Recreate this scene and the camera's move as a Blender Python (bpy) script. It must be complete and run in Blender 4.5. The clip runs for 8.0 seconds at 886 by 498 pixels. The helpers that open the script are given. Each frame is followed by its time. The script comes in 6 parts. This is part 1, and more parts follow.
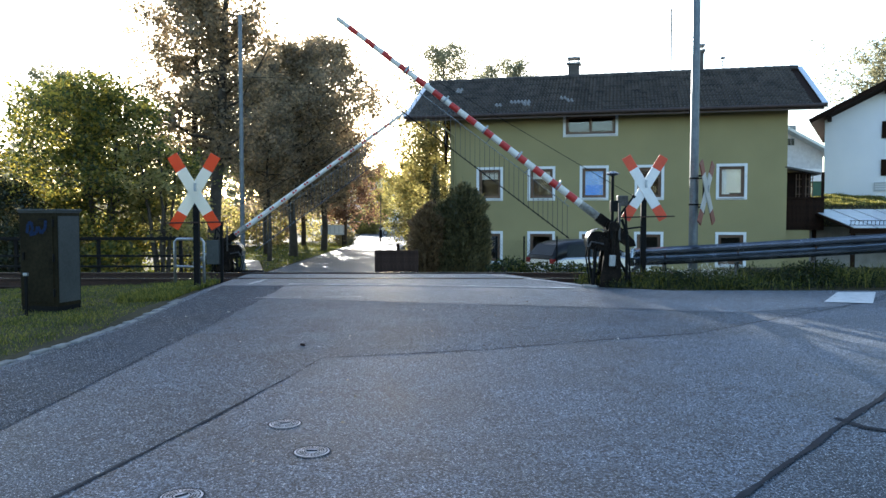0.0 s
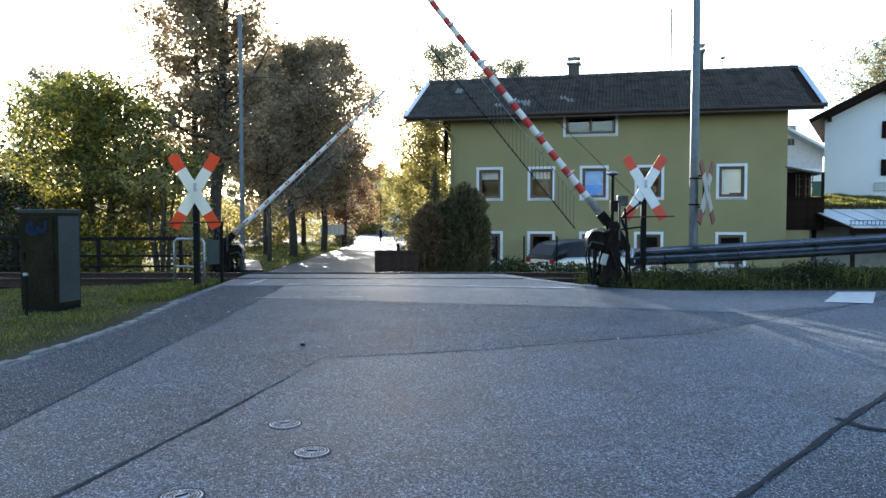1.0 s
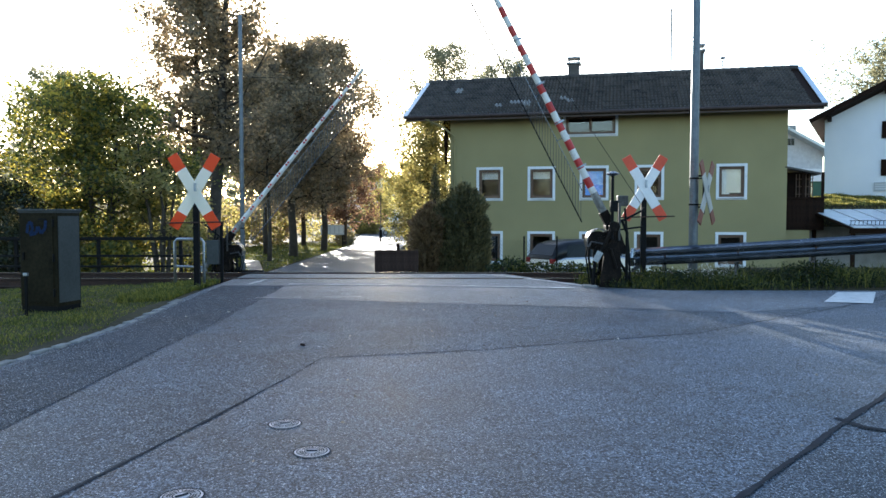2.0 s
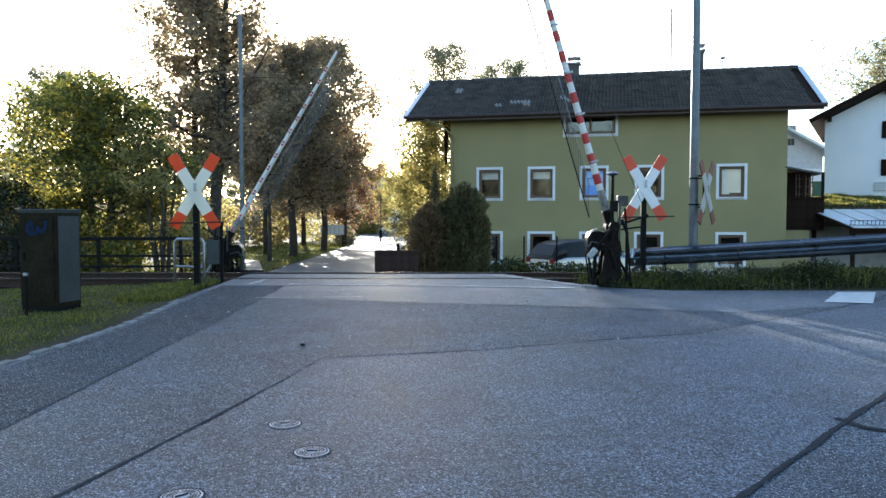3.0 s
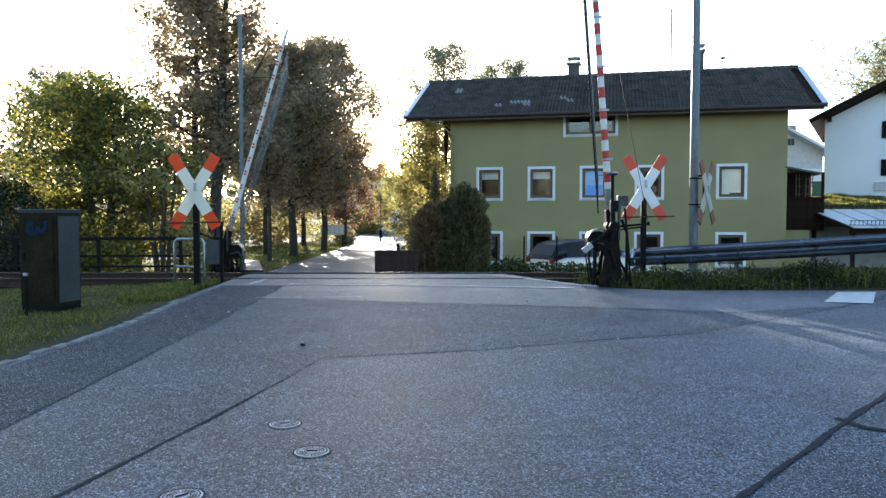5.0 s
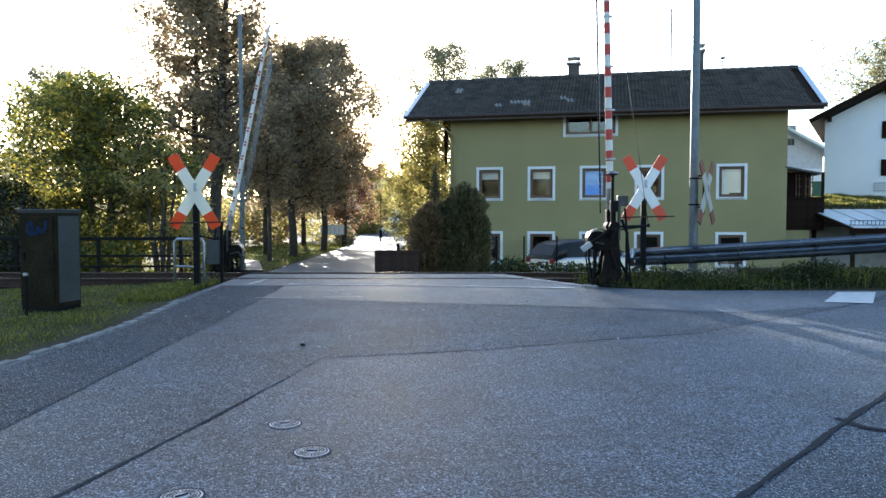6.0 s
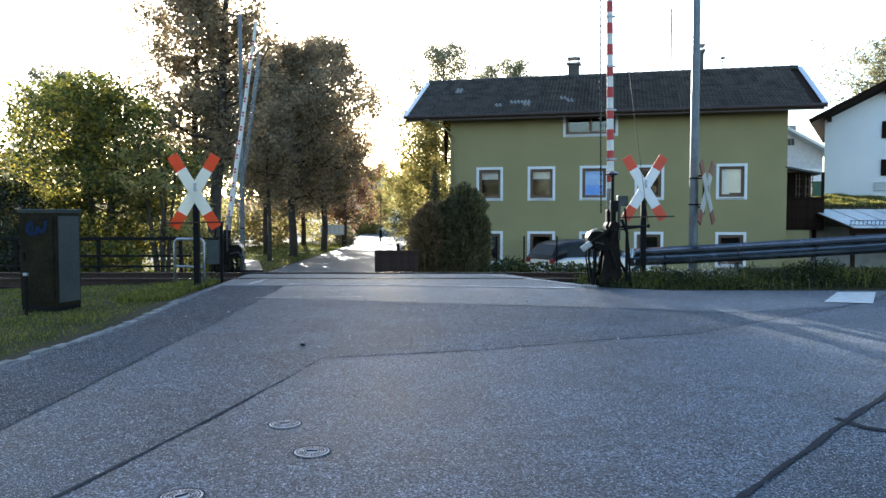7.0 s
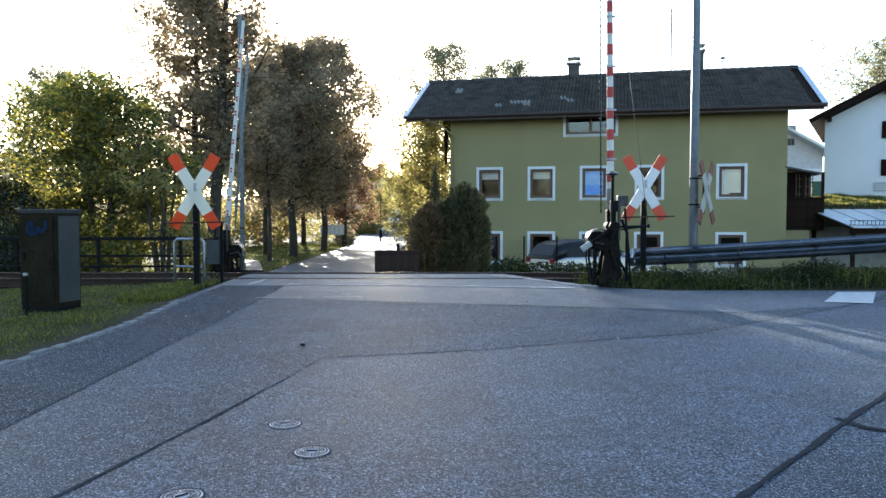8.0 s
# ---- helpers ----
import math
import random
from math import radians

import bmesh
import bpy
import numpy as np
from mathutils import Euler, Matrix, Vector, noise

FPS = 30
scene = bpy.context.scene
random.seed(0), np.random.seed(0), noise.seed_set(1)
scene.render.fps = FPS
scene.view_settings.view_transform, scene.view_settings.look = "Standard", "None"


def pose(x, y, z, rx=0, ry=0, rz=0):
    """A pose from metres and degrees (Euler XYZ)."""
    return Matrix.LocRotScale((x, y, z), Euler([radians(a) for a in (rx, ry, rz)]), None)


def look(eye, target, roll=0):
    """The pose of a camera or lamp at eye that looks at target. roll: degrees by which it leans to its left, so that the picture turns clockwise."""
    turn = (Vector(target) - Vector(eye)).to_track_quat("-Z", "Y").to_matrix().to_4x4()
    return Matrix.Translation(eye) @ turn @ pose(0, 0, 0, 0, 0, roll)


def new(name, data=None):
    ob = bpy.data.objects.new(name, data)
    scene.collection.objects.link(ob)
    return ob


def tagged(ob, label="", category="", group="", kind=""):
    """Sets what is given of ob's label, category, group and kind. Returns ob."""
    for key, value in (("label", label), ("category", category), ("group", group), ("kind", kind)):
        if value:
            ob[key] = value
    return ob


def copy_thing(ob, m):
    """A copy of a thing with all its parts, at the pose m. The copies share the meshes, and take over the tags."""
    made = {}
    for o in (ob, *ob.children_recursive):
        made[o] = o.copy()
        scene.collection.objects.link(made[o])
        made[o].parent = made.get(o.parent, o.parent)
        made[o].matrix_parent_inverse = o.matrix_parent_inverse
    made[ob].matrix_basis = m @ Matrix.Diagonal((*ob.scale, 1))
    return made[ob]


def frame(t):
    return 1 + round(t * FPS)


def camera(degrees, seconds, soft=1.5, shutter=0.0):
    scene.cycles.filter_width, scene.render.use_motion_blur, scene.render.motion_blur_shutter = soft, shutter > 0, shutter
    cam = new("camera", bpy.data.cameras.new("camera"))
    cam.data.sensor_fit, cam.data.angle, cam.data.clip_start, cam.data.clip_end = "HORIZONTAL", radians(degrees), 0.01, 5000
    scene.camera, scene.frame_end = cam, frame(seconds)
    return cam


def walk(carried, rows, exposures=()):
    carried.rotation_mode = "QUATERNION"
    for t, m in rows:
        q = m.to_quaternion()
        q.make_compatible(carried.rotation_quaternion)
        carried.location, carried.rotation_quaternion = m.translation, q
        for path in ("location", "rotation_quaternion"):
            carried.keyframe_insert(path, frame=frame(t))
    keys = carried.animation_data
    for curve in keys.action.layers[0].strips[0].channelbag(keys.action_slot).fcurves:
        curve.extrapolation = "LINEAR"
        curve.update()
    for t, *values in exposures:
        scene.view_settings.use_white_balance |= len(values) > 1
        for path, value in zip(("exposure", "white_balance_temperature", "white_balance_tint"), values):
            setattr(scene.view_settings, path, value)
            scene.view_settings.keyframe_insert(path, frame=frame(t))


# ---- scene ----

# ---------------------------------------------------------------- camera
cam = camera(62, 8.0)
EYE = (0.0, 0.0, 1.3)
STAND = pose(*EYE, 87.5, 0, 0)
walk(cam, [(0, STAND), (8, STAND)], exposures=[(0, 1.6, 5880, 10), (8, 1.6, 5880, 10)])

# ---------------------------------------------------------------- light
SUN_TURN, SUN_UP = -11.9, 14.4
world = bpy.data.worlds.new("sky")
scene.world = world
world.use_nodes = True
wn, wl = world.node_tree.nodes, world.node_tree.links
sky = wn.new("ShaderNodeTexSky")
sky.sky_type, sky.sun_disc = "NISHITA", False
sky.sun_elevation, sky.sun_rotation = radians(SUN_UP), radians(SUN_TURN)
sky.air_density, sky.dust_density, sky.ozone_density = 1.1, 1.0, 1.5
wl.new(sky.outputs[0], wn["Background"].inputs[0])
wn["Background"].inputs[1].default_value = 0.15
sun_dir = Vector((math.sin(radians(SUN_TURN)) * math.cos(radians(SUN_UP)), math.cos(radians(SUN_TURN)) * math.cos(radians(SUN_UP)), math.sin(radians(SUN_UP))))
sun = new("sun", bpy.data.lights.new("sun", "SUN"))
sun.data.energy, sun.data.angle, sun.data.color = 4.8, radians(0.5), (1.0, 0.9, 0.74)
sun.matrix_world = look(sun_dir * 100, (0, 0, 0))


# ---------------------------------------------------------------- materials
def surface(name, c1, c2, rough=0.7, scale=3.0, bump=0.2, metal=0.0, fine=40.0, rough_var=0.1, spec=0.5, island=False, coat=0.0, c3=None, mid=0.5, dist=0.01):
    """Two scales of noise between two or three colours, with relief and uneven gloss."""
    m = bpy.data.materials.new(name)
    m.use_nodes = True
    n, l = m.node_tree.nodes, m.node_tree.links
    p = n["Principled BSDF"]
    co = n.new("ShaderNodeTexCoord")
    big, small = n.new("ShaderNodeTexNoise"), n.new("ShaderNodeTexNoise")
    for tex, s, d in ((big, scale, 6), (small, fine, 4)):
        tex.inputs["Scale"].default_value, tex.inputs["Detail"].default_value = s, d
        l.new(co.outputs["Object"], tex.inputs["Vector"])
    mix = n.new("ShaderNodeMath")
    mix.operation = "MULTIPLY_ADD"
    l.new(small.outputs[0], mix.inputs[0])
    mix.inputs[1].default_value = 0.45
    add = n.new("ShaderNodeMath")
    add.operation = "MULTIPLY"
    l.new(big.outputs[0], add.inputs[0])
    add.inputs[1].default_value = 0.55
    l.new(add.outputs[0], mix.inputs[2])
    value = mix.outputs[0]
    if island:
        info, both = n.new("ShaderNodeObjectInfo"), n.new("ShaderNodeMath")
        geo, s2 = n.new("ShaderNodeNewGeometry"), n.new("ShaderNodeMath")
        s2.operation = "ADD"
        l.new(info.outputs["Random"], s2.inputs[0])
        l.new(geo.outputs["Random Per Island"], s2.inputs[1])
        both.operation = "MULTIPLY_ADD"
        l.new(s2.outputs[0], both.inputs[0])
        both.inputs[1].default_value = 0.14
        l.new(value, both.inputs[2])
        sub = n.new("ShaderNodeMath")
        sub.operation = "SUBTRACT"
        l.new(both.outputs[0], sub.inputs[0])
        sub.inputs[1].default_value = 0.14
        value = sub.outputs[0]
    ramp = n.new("ShaderNodeValToRGB")
    e = ramp.color_ramp.elements
    e[0].position, e[0].color = 0.33, (*c1, 1)
    e[1].position, e[1].color = 0.67, (*c2, 1)
    if c3:
        k = e.new(mid)
        k.color = (*c3, 1)
    l.new(value, ramp.inputs[0])
    l.new(ramp.outputs[0], p.inputs["Base Color"])
    r = n.new("ShaderNodeMapRange")
    r.inputs["To Min"].default_value, r.inputs["To Max"].default_value = max(0.02, rough - rough_var), min(1, rough + rough_var)
    l.new(value, r.inputs[0])
    l.new(r.outputs[0], p.inputs["Roughness"])
    p.inputs["Metallic"].default_value = metal
    p.inputs["Specular IOR Level"].default_value = spec
    p.inputs["Coat Weight"].default_value = coat
    if bump:
        b = n.new("ShaderNodeBump")
        b.inputs["Strength"].default_value, b.inputs["Distance"].default_value = bump, dist
        l.new(mix.outputs[0], b.inputs["Height"])
        l.new(b.outputs[0], p.inputs["Normal"])
    return m


def asphalt(name, dark, light, stone, gloss, spec=0.2):
    """Tarmac: pale chips in dark binder, worn and stained at a larger scale."""
    m = bpy.data.materials.new(name)
    m.use_nodes = True
    n, l = m.node_tree.nodes, m.node_tree.links
    p = n["Principled BSDF"]
    co = n.new("ShaderNodeTexCoord")
    chips, grain, wear, blotch = n.new("ShaderNodeTexVoronoi"), n.new("ShaderNodeTexNoise"), n.new("ShaderNodeTexNoise"), n.new("ShaderNodeTexNoise")
    chips.inputs["Scale"].default_value = stone
    for tex, s, d in ((grain, 85, 8), (wear, 1.1, 6), (blotch, 6, 6)):
        tex.inputs["Scale"].default_value, tex.inputs["Detail"].default_value = s, d
    grain.inputs["Roughness"].default_value = 0.78
    for tex in (chips, grain, wear, blotch):
        l.new(co.outputs["Object"], tex.inputs["Vector"])
    pick = n.new("ShaderNodeSeparateColor")
    l.new(chips.outputs["Color"], pick.inputs[0])
    power = n.new("ShaderNodeMath")
    power.operation = "POWER"
    l.new(pick.outputs[0], power.inputs[0])
    power.inputs[1].default_value = 7.0
    ramp = n.new("ShaderNodeValToRGB")
    ramp.color_ramp.elements[0].position, ramp.color_ramp.elements[0].color = 0.4, (*dark, 1)
    ramp.color_ramp.elements[1].position, ramp.color_ramp.elements[1].color = 0.6, (*light, 1)
    mean = n.new("ShaderNodeMath")
    mean.operation = "MULTIPLY_ADD"
    l.new(blotch.outputs[0], mean.inputs[0])
    mean.inputs[1].default_value = 0.45
    half = n.new("ShaderNodeMath")
    half.operation = "MULTIPLY"
    l.new(wear.outputs[0], half.inputs[0])
    half.inputs[1].default_value = 0.55
    l.new(half.outputs[0], mean.inputs[2])
    l.new(mean.outputs[0], ramp.inputs[0])
    p.inputs["Specular IOR Level"].default_value = spec
    mixer = n.new("ShaderNodeMix")
    mixer.data_type = "RGBA"
    fac = n.new("ShaderNodeMath")
    fac.operation = "MULTIPLY"
    l.new(power.outputs[0], fac.inputs[0])
    fac.inputs[1].default_value = 0.72
    l.new(fac.outputs[0], mixer.inputs[0])
    l.new(ramp.outputs[0], mixer.inputs[6])
    mixer.inputs[7].default_value = (0.42, 0.45, 0.48, 1)
    speck = n.new("ShaderNodeMapRange")
    speck.inputs["From Min"].default_value, speck.inputs["From Max"].default_value = 0.44, 0.61
    speck.inputs["To Min"].default_value, speck.inputs["To Max"].default_value = 0.02, 2.5
    l.new(grain.outputs[0], speck.inputs[0])
    grit = n.new("ShaderNodeVectorMath")
    grit.operation = "SCALE"
    l.new(mixer.outputs[2], grit.inputs[0])
    l.new(speck.outputs[0], grit.inputs["Scale"])
    pit = n.new("ShaderNodeTexNoise")
    pit.inputs["Scale"].default_value, pit.inputs["Detail"].default_value = 52, 4
    l.new(co.outputs["Object"], pit.inputs["Vector"])
    hole = n.new("ShaderNodeMapRange")
    hole.inputs["From Min"].default_value, hole.inputs["From Max"].default_value = 0.37, 0.5
    hole.inputs["To Min"].default_value, hole.inputs["To Max"].default_value = 0.08, 1.3
    l.new(pit.outputs[0], hole.inputs[0])
    pitted = n.new("ShaderNodeVectorMath")
    pitted.operation = "SCALE"
    l.new(grit.outputs[0], pitted.inputs[0])
    l.new(hole.outputs[0], pitted.inputs["Scale"])
    l.new(pitted.outputs[0], p.inputs["Base Color"])
    r = n.new("ShaderNodeMapRange")
    r.inputs["To Min"].default_value, r.inputs["To Max"].default_value = gloss - 0.12, gloss + 0.12
    l.new(mean.outputs[0], r.inputs[0])
    l.new(r.outputs[0], p.inputs["Roughness"])
    high = n.new("ShaderNodeMath")
    high.operation = "MULTIPLY_ADD"
    l.new(grain.outputs[0], high.inputs[0])
    high.inputs[1].default_value = 0.5
    l.new(pick.outputs[1], high.inputs[2])
    b = n.new("ShaderNodeBump")
    b.inputs["Strength"].default_value, b.inputs["Distance"].default_value = 0.55, 0.006
    l.new(high.outputs[0], b.inputs["Height"])
    l.new(b.outputs[0], p.inputs["Normal"])
    return m


def leaf_material(name, c1, c2, c3, through_share=0.5, gloss=0.05):
    """Leaves: each its own tone, light passes through them."""
    m = bpy.data.materials.new(name)
    m.use_nodes = True
    n, l = m.node_tree.nodes, m.node_tree.links
    n.remove(n["Principled BSDF"])
    geo, info = n.new("ShaderNodeNewGeometry"), n.new("ShaderNodeTexCoord")
    patchy = n.new("ShaderNodeTexNoise")
    patchy.inputs["Scale"].default_value = 0.7
    l.new(info.outputs["Object"], patchy.inputs["Vector"])
    mean = n.new("ShaderNodeMath")
    mean.operation = "MULTIPLY_ADD"
    l.new(geo.outputs["Random Per Island"], mean.inputs[0])
    mean.inputs[1].default_value = 0.5
    half = n.new("ShaderNodeMath")
    half.operation = "MULTIPLY"
    l.new(patchy.outputs[0], half.inputs[0])
    half.inputs[1].default_value = 0.5
    l.new(half.outputs[0], mean.inputs[2])
    ramp = n.new("ShaderNodeValToRGB")
    e = ramp.color_ramp.elements
    e[0].position, e[0].color = 0.25, (*c1, 1)
    e[1].position, e[1].color = 0.78, (*c3, 1)
    e.new(0.5).color = (*c2, 1)
    l.new(mean.outputs[0], ramp.inputs[0])
    d, t, g = n.new("ShaderNodeBsdfDiffuse"), n.new("ShaderNodeBsdfTranslucent"), n.new("ShaderNodeBsdfGlossy")
    g.inputs["Roughness"].default_value = 0.45
    g.inputs["Color"].default_value = (0.5, 0.5, 0.5, 1)
    l.new(ramp.outputs[0], d.inputs["Color"])
    clear = n.new("ShaderNodeVectorMath")
    clear.operation = "MULTIPLY"
    l.new(ramp.outputs[0], clear.inputs[0])
    clear.inputs[1].default_value = (1.5, 1.4, 1.25)
    l.new(clear.outputs[0], t.inputs["Color"])
    m1, m2 = n.new("ShaderNodeMixShader"), n.new("ShaderNodeMixShader")
    m1.inputs[0].default_value, m2.inputs[0].default_value = through_share, gloss
    l.new(d.outputs[0], m1.inputs[1]), l.new(t.outputs[0], m1.inputs[2])
    l.new(m1.outputs[0], m2.inputs[1]), l.new(g.outputs[0], m2.inputs[2])
    l.new(m2.outputs[0], n["Material Output"].inputs[0])
    return m


def glass_material(name, tint=(0.97, 0.98, 0.98)):
    m = bpy.data.materials.new(name)
    m.use_nodes = True
    p = m.node_tree.nodes["Principled BSDF"]
    p.inputs["Base Color"].default_value = (*tint, 1)
    p.inputs["Transmission Weight"].default_value = 1.0
    p.inputs["Roughness"].default_value = 0.015
    p.inputs["IOR"].default_value = 1.5
    return m


def plastic(name, colour, share=0.45):
    """Translucent sign board, faintly soiled."""
    m = surface(name, tuple(0.9 * c for c in colour), colour, 0.45, 3, 0.03)
    n, l = m.node_tree.nodes, m.node_tree.links
    t, mix = n.new("ShaderNodeBsdfTranslucent"), n.new("ShaderNodeMixShader")
    t.inputs["Color"].default_value = (*colour, 1)
    mix.inputs[0].default_value = share
    l.new(n["Principled BSDF"].outputs[0], mix.inputs[1]), l.new(t.outputs[0], mix.inputs[2])
    l.new(mix.outputs[0], n["Material Output"].inputs[0])
    return m


M = {}
M["asphalt_old"] = asphalt("asphalt_old", (0.0165, 0.024, 0.0345), (0.056, 0.0725, 0.097), 170, 0.6)
M["asphalt_new"] = asphalt("asphalt_new", (0.0205, 0.0305, 0.0455), (0.065, 0.0845, 0.116), 205, 0.54)
M["asphalt_dark"] = asphalt("asphalt_dark", (0.007, 0.012, 0.02), (0.025, 0.036, 0.053), 200, 0.72, 0.16)
# Lighter tarmac mix: the grazing sky sheen is put into the colour
M["asphalt_sheen"] = asphalt("asphalt_sheen", (0.027, 0.036, 0.049), (0.083, 0.1, 0.127), 150, 0.52, 0.32)
M["asphalt_worn"] = asphalt("asphalt_worn", (0.035, 0.042, 0.053), (0.1, 0.112, 0.132), 130, 0.5, 0.45)
M["tar"] = surface("tar", (0.02, 0.022, 0.026), (0.044, 0.047, 0.054), 0.9, 8, 0.1, spec=0.08)
M["earth"] = surface("earth", (0.04, 0.038, 0.018), (0.09, 0.075, 0.035), 0.95, 0.8, 0.6, fine=18, c3=(0.06, 0.05, 0.03), dist=0.05, spec=0.1)
M["ballast"] = surface("ballast", (0.09, 0.075, 0.06), (0.2, 0.18, 0.16), 0.9, 4, 0.6, island=True)
M["kerb_stone"] = surface("kerb_stone", (0.1, 0.1, 0.095), (0.25, 0.245, 0.23), 0.85, 5, 0.4, island=True)
M["road_paint"] = surface("road_paint", (0.42, 0.42, 0.41), (0.68, 0.68, 0.66), 0.6, 6, 0.25)
M["worn_paint"] = surface("worn_paint", (0.12, 0.12, 0.12), (0.78, 0.78, 0.76), 0.6, 9, 0.25)
M["iron"] = surface("iron", (0.04, 0.038, 0.036), (0.1, 0.095, 0.09), 0.5, 12, 0.3, metal=0.7)
M["rail_steel"] = surface("rail_steel", (0.3, 0.29, 0.28), (0.5, 0.48, 0.46), 0.25, 12, 0.05, metal=1.0)
M["rust"] = surface("rust", (0.025, 0.013, 0.009), (0.065, 0.034, 0.022), 0.8, 9, 0.3, metal=0.2)
M["zinc"] = surface("zinc", (0.24, 0.265, 0.285), (0.42, 0.45, 0.475), 0.42, 7, 0.08, metal=0.85, rough_var=0.15)
M["zinc_dark"] = surface("zinc_dark", (0.075, 0.086, 0.1), (0.19, 0.205, 0.225), 0.28, 5, 0.08, metal=0.8, rough_var=0.15)
M["zinc_rail"] = surface("zinc_rail", (0.16, 0.18, 0.205), (0.3, 0.33, 0.37), 0.24, 3, 0.06, metal=0.95, rough_var=0.12)
M["zinc_pole"] = surface("zinc_pole", (0.075, 0.09, 0.106), (0.155, 0.178, 0.2), 0.45, 6, 0.08, metal=0.8, rough_var=0.15)
M["steel_black"] = surface("steel_black", (0.003, 0.0032, 0.0035), (0.009, 0.0092, 0.0095), 0.6, 9, 0.15, spec=0.12)
M["grease_black"] = surface("grease_black", (0.0025, 0.002, 0.0016), (0.026, 0.018, 0.012), 0.65, 8, 0.35, spec=0.12, c3=(0.007, 0.005, 0.0038), mid=0.5)
M["cabinet_green"] = surface("cabinet_green", (0.008, 0.007, 0.0036), (0.03, 0.025, 0.013), 0.7, 2.5, 0.1, fine=25, spec=0.08)
M["cabinet_grey"] = surface("cabinet_grey", (0.032, 0.036, 0.034), (0.062, 0.068, 0.066), 0.6, 3, 0.08, spec=0.25)
M["cast_worn"] = surface("cast_worn", (0.58, 0.5, 0.49), (0.86, 0.77, 0.75), 0.6, 30, 0.2)
M["graffiti_blue"] = surface("graffiti_blue", (0.004, 0.012, 0.035), (0.01, 0.03, 0.09), 0.7, 12, 0.0, spec=0.15)
M["boom_white"] = surface("boom_white", (0.56, 0.54, 0.48), (0.78, 0.76, 0.7), 0.45, 5, 0.06, fine=30)
M["boom_worn"] = surface("boom_worn", (0.05, 0.043, 0.034), (0.42, 0.4, 0.35), 0.55, 4, 0.12, fine=22)
M["boom_red"] = surface("boom_red", (0.34, 0.018, 0.016), (0.52, 0.035, 0.025), 0.45, 6, 0.06)
# Left cross: warm white and orange red carry sunlight from behind
M["sign_white_lit"] = plastic("sign_white_lit", (0.92, 0.89, 0.78))
M["sign_red_lit"] = plastic("sign_red_lit", (0.88, 0.12, 0.018))
M["board_white"] = surface("board_white", (0.72, 0.71, 0.68), (0.86, 0.85, 0.82), 0.5, 4, 0.04)
M["board_red"] = surface("board_red", (0.55, 0.06, 0.02), (0.72, 0.09, 0.03), 0.5, 4, 0.04)
# Darkened copies of the board white and red, with shade painted in
M["board_white_shade"] = surface("board_white_shade", (0.3, 0.3, 0.28), (0.5, 0.49, 0.46), 0.5, 4, 0.05)
M["board_red_shade"] = surface("board_red_shade", (0.11, 0.018, 0.01), (0.2, 0.035, 0.018), 0.5, 4, 0.05)
M["plaster_green"] = surface("plaster_green", (0.272, 0.234, 0.11), (0.346, 0.294, 0.14), 0.9, 0.6, 0.35, fine=70, dist=0.006)
M["plaster_white"] = surface("plaster_white", (0.8, 0.81, 0.82), (0.9, 0.9, 0.9), 0.9, 0.7, 0.25, fine=50)
M["trim_white"] = surface("trim_white", (0.7, 0.71, 0.7), (0.83, 0.83, 0.82), 0.6, 3, 0.08)
M["wood_brown"] = surface("wood_brown", (0.09, 0.048, 0.025), (0.17, 0.095, 0.05), 0.5, 5, 0.15)
M["wood_dark"] = surface("wood_dark", (0.008, 0.004, 0.0024), (0.026, 0.013, 0.0075), 0.75, 5, 0.25, island=True, spec=0.1)
M["wood_fence"] = surface("wood_fence", (0.022, 0.013, 0.01), (0.06, 0.036, 0.026), 0.8, 6, 0.3, island=True, spec=0.15)
M["wood_grey"] = surface("wood_grey", (0.5, 0.51, 0.52), (0.68, 0.69, 0.7), 0.8, 4, 0.25, island=True)
M["roof_tile"] = surface("roof_tile", (0.012, 0.0105, 0.0095), (0.115, 0.096, 0.08), 0.52, 2.2, 0.3, spec=0.38, island=True, fine=30)
M["roof_tile_pale"] = surface("roof_tile_pale", (0.12, 0.12, 0.12), (0.42, 0.42, 0.42), 0.5, 4, 0.2)
M["sheet_blue"] = surface("sheet_blue", (0.5, 0.56, 0.6), (0.66, 0.71, 0.74), 0.35, 4, 0.05, metal=0.5)
M["gutter"] = surface("gutter", (0.04, 0.026, 0.02), (0.08, 0.05, 0.04), 0.45, 6, 0.1, metal=0.3)
M["curtain"] = surface("curtain", (0.7, 0.68, 0.62), (0.88, 0.87, 0.83), 0.9, 4, 0.2)
# Two blues that paint the sky's reflection in one window
M["sky_mirror_deep"] = surface("sky_mirror_deep", (0.1, 0.36, 0.92), (0.14, 0.42, 0.98), 0.5, 3, 0.05)
M["sky_mirror_pale"] = surface("sky_mirror_pale", (0.3, 0.55, 0.93), (0.36, 0.6, 0.97), 0.5, 3, 0.05)
# Pale cream that also carries the bright reflection of its pane
M["blind_cream"] = surface("blind_cream", (0.8, 0.72, 0.56), (0.9, 0.83, 0.7), 0.8, 3, 0.05)
# Near-black room colour: indoor shade is painted in, so windows look dark
M["room_shade"] = surface("room_shade", (0.02, 0.018, 0.016), (0.05, 0.045, 0.04), 0.9, 1, 0)
M["bark"] = surface("bark", (0.028, 0.022, 0.016), (0.085, 0.068, 0.05), 0.9, 4, 0.8, fine=26, dist=0.03)
M["car_silver"] = surface("car_silver", (0.5, 0.52, 0.55), (0.56, 0.58, 0.6), 0.3, 2, 0.0, metal=0.5, coat=0.6)
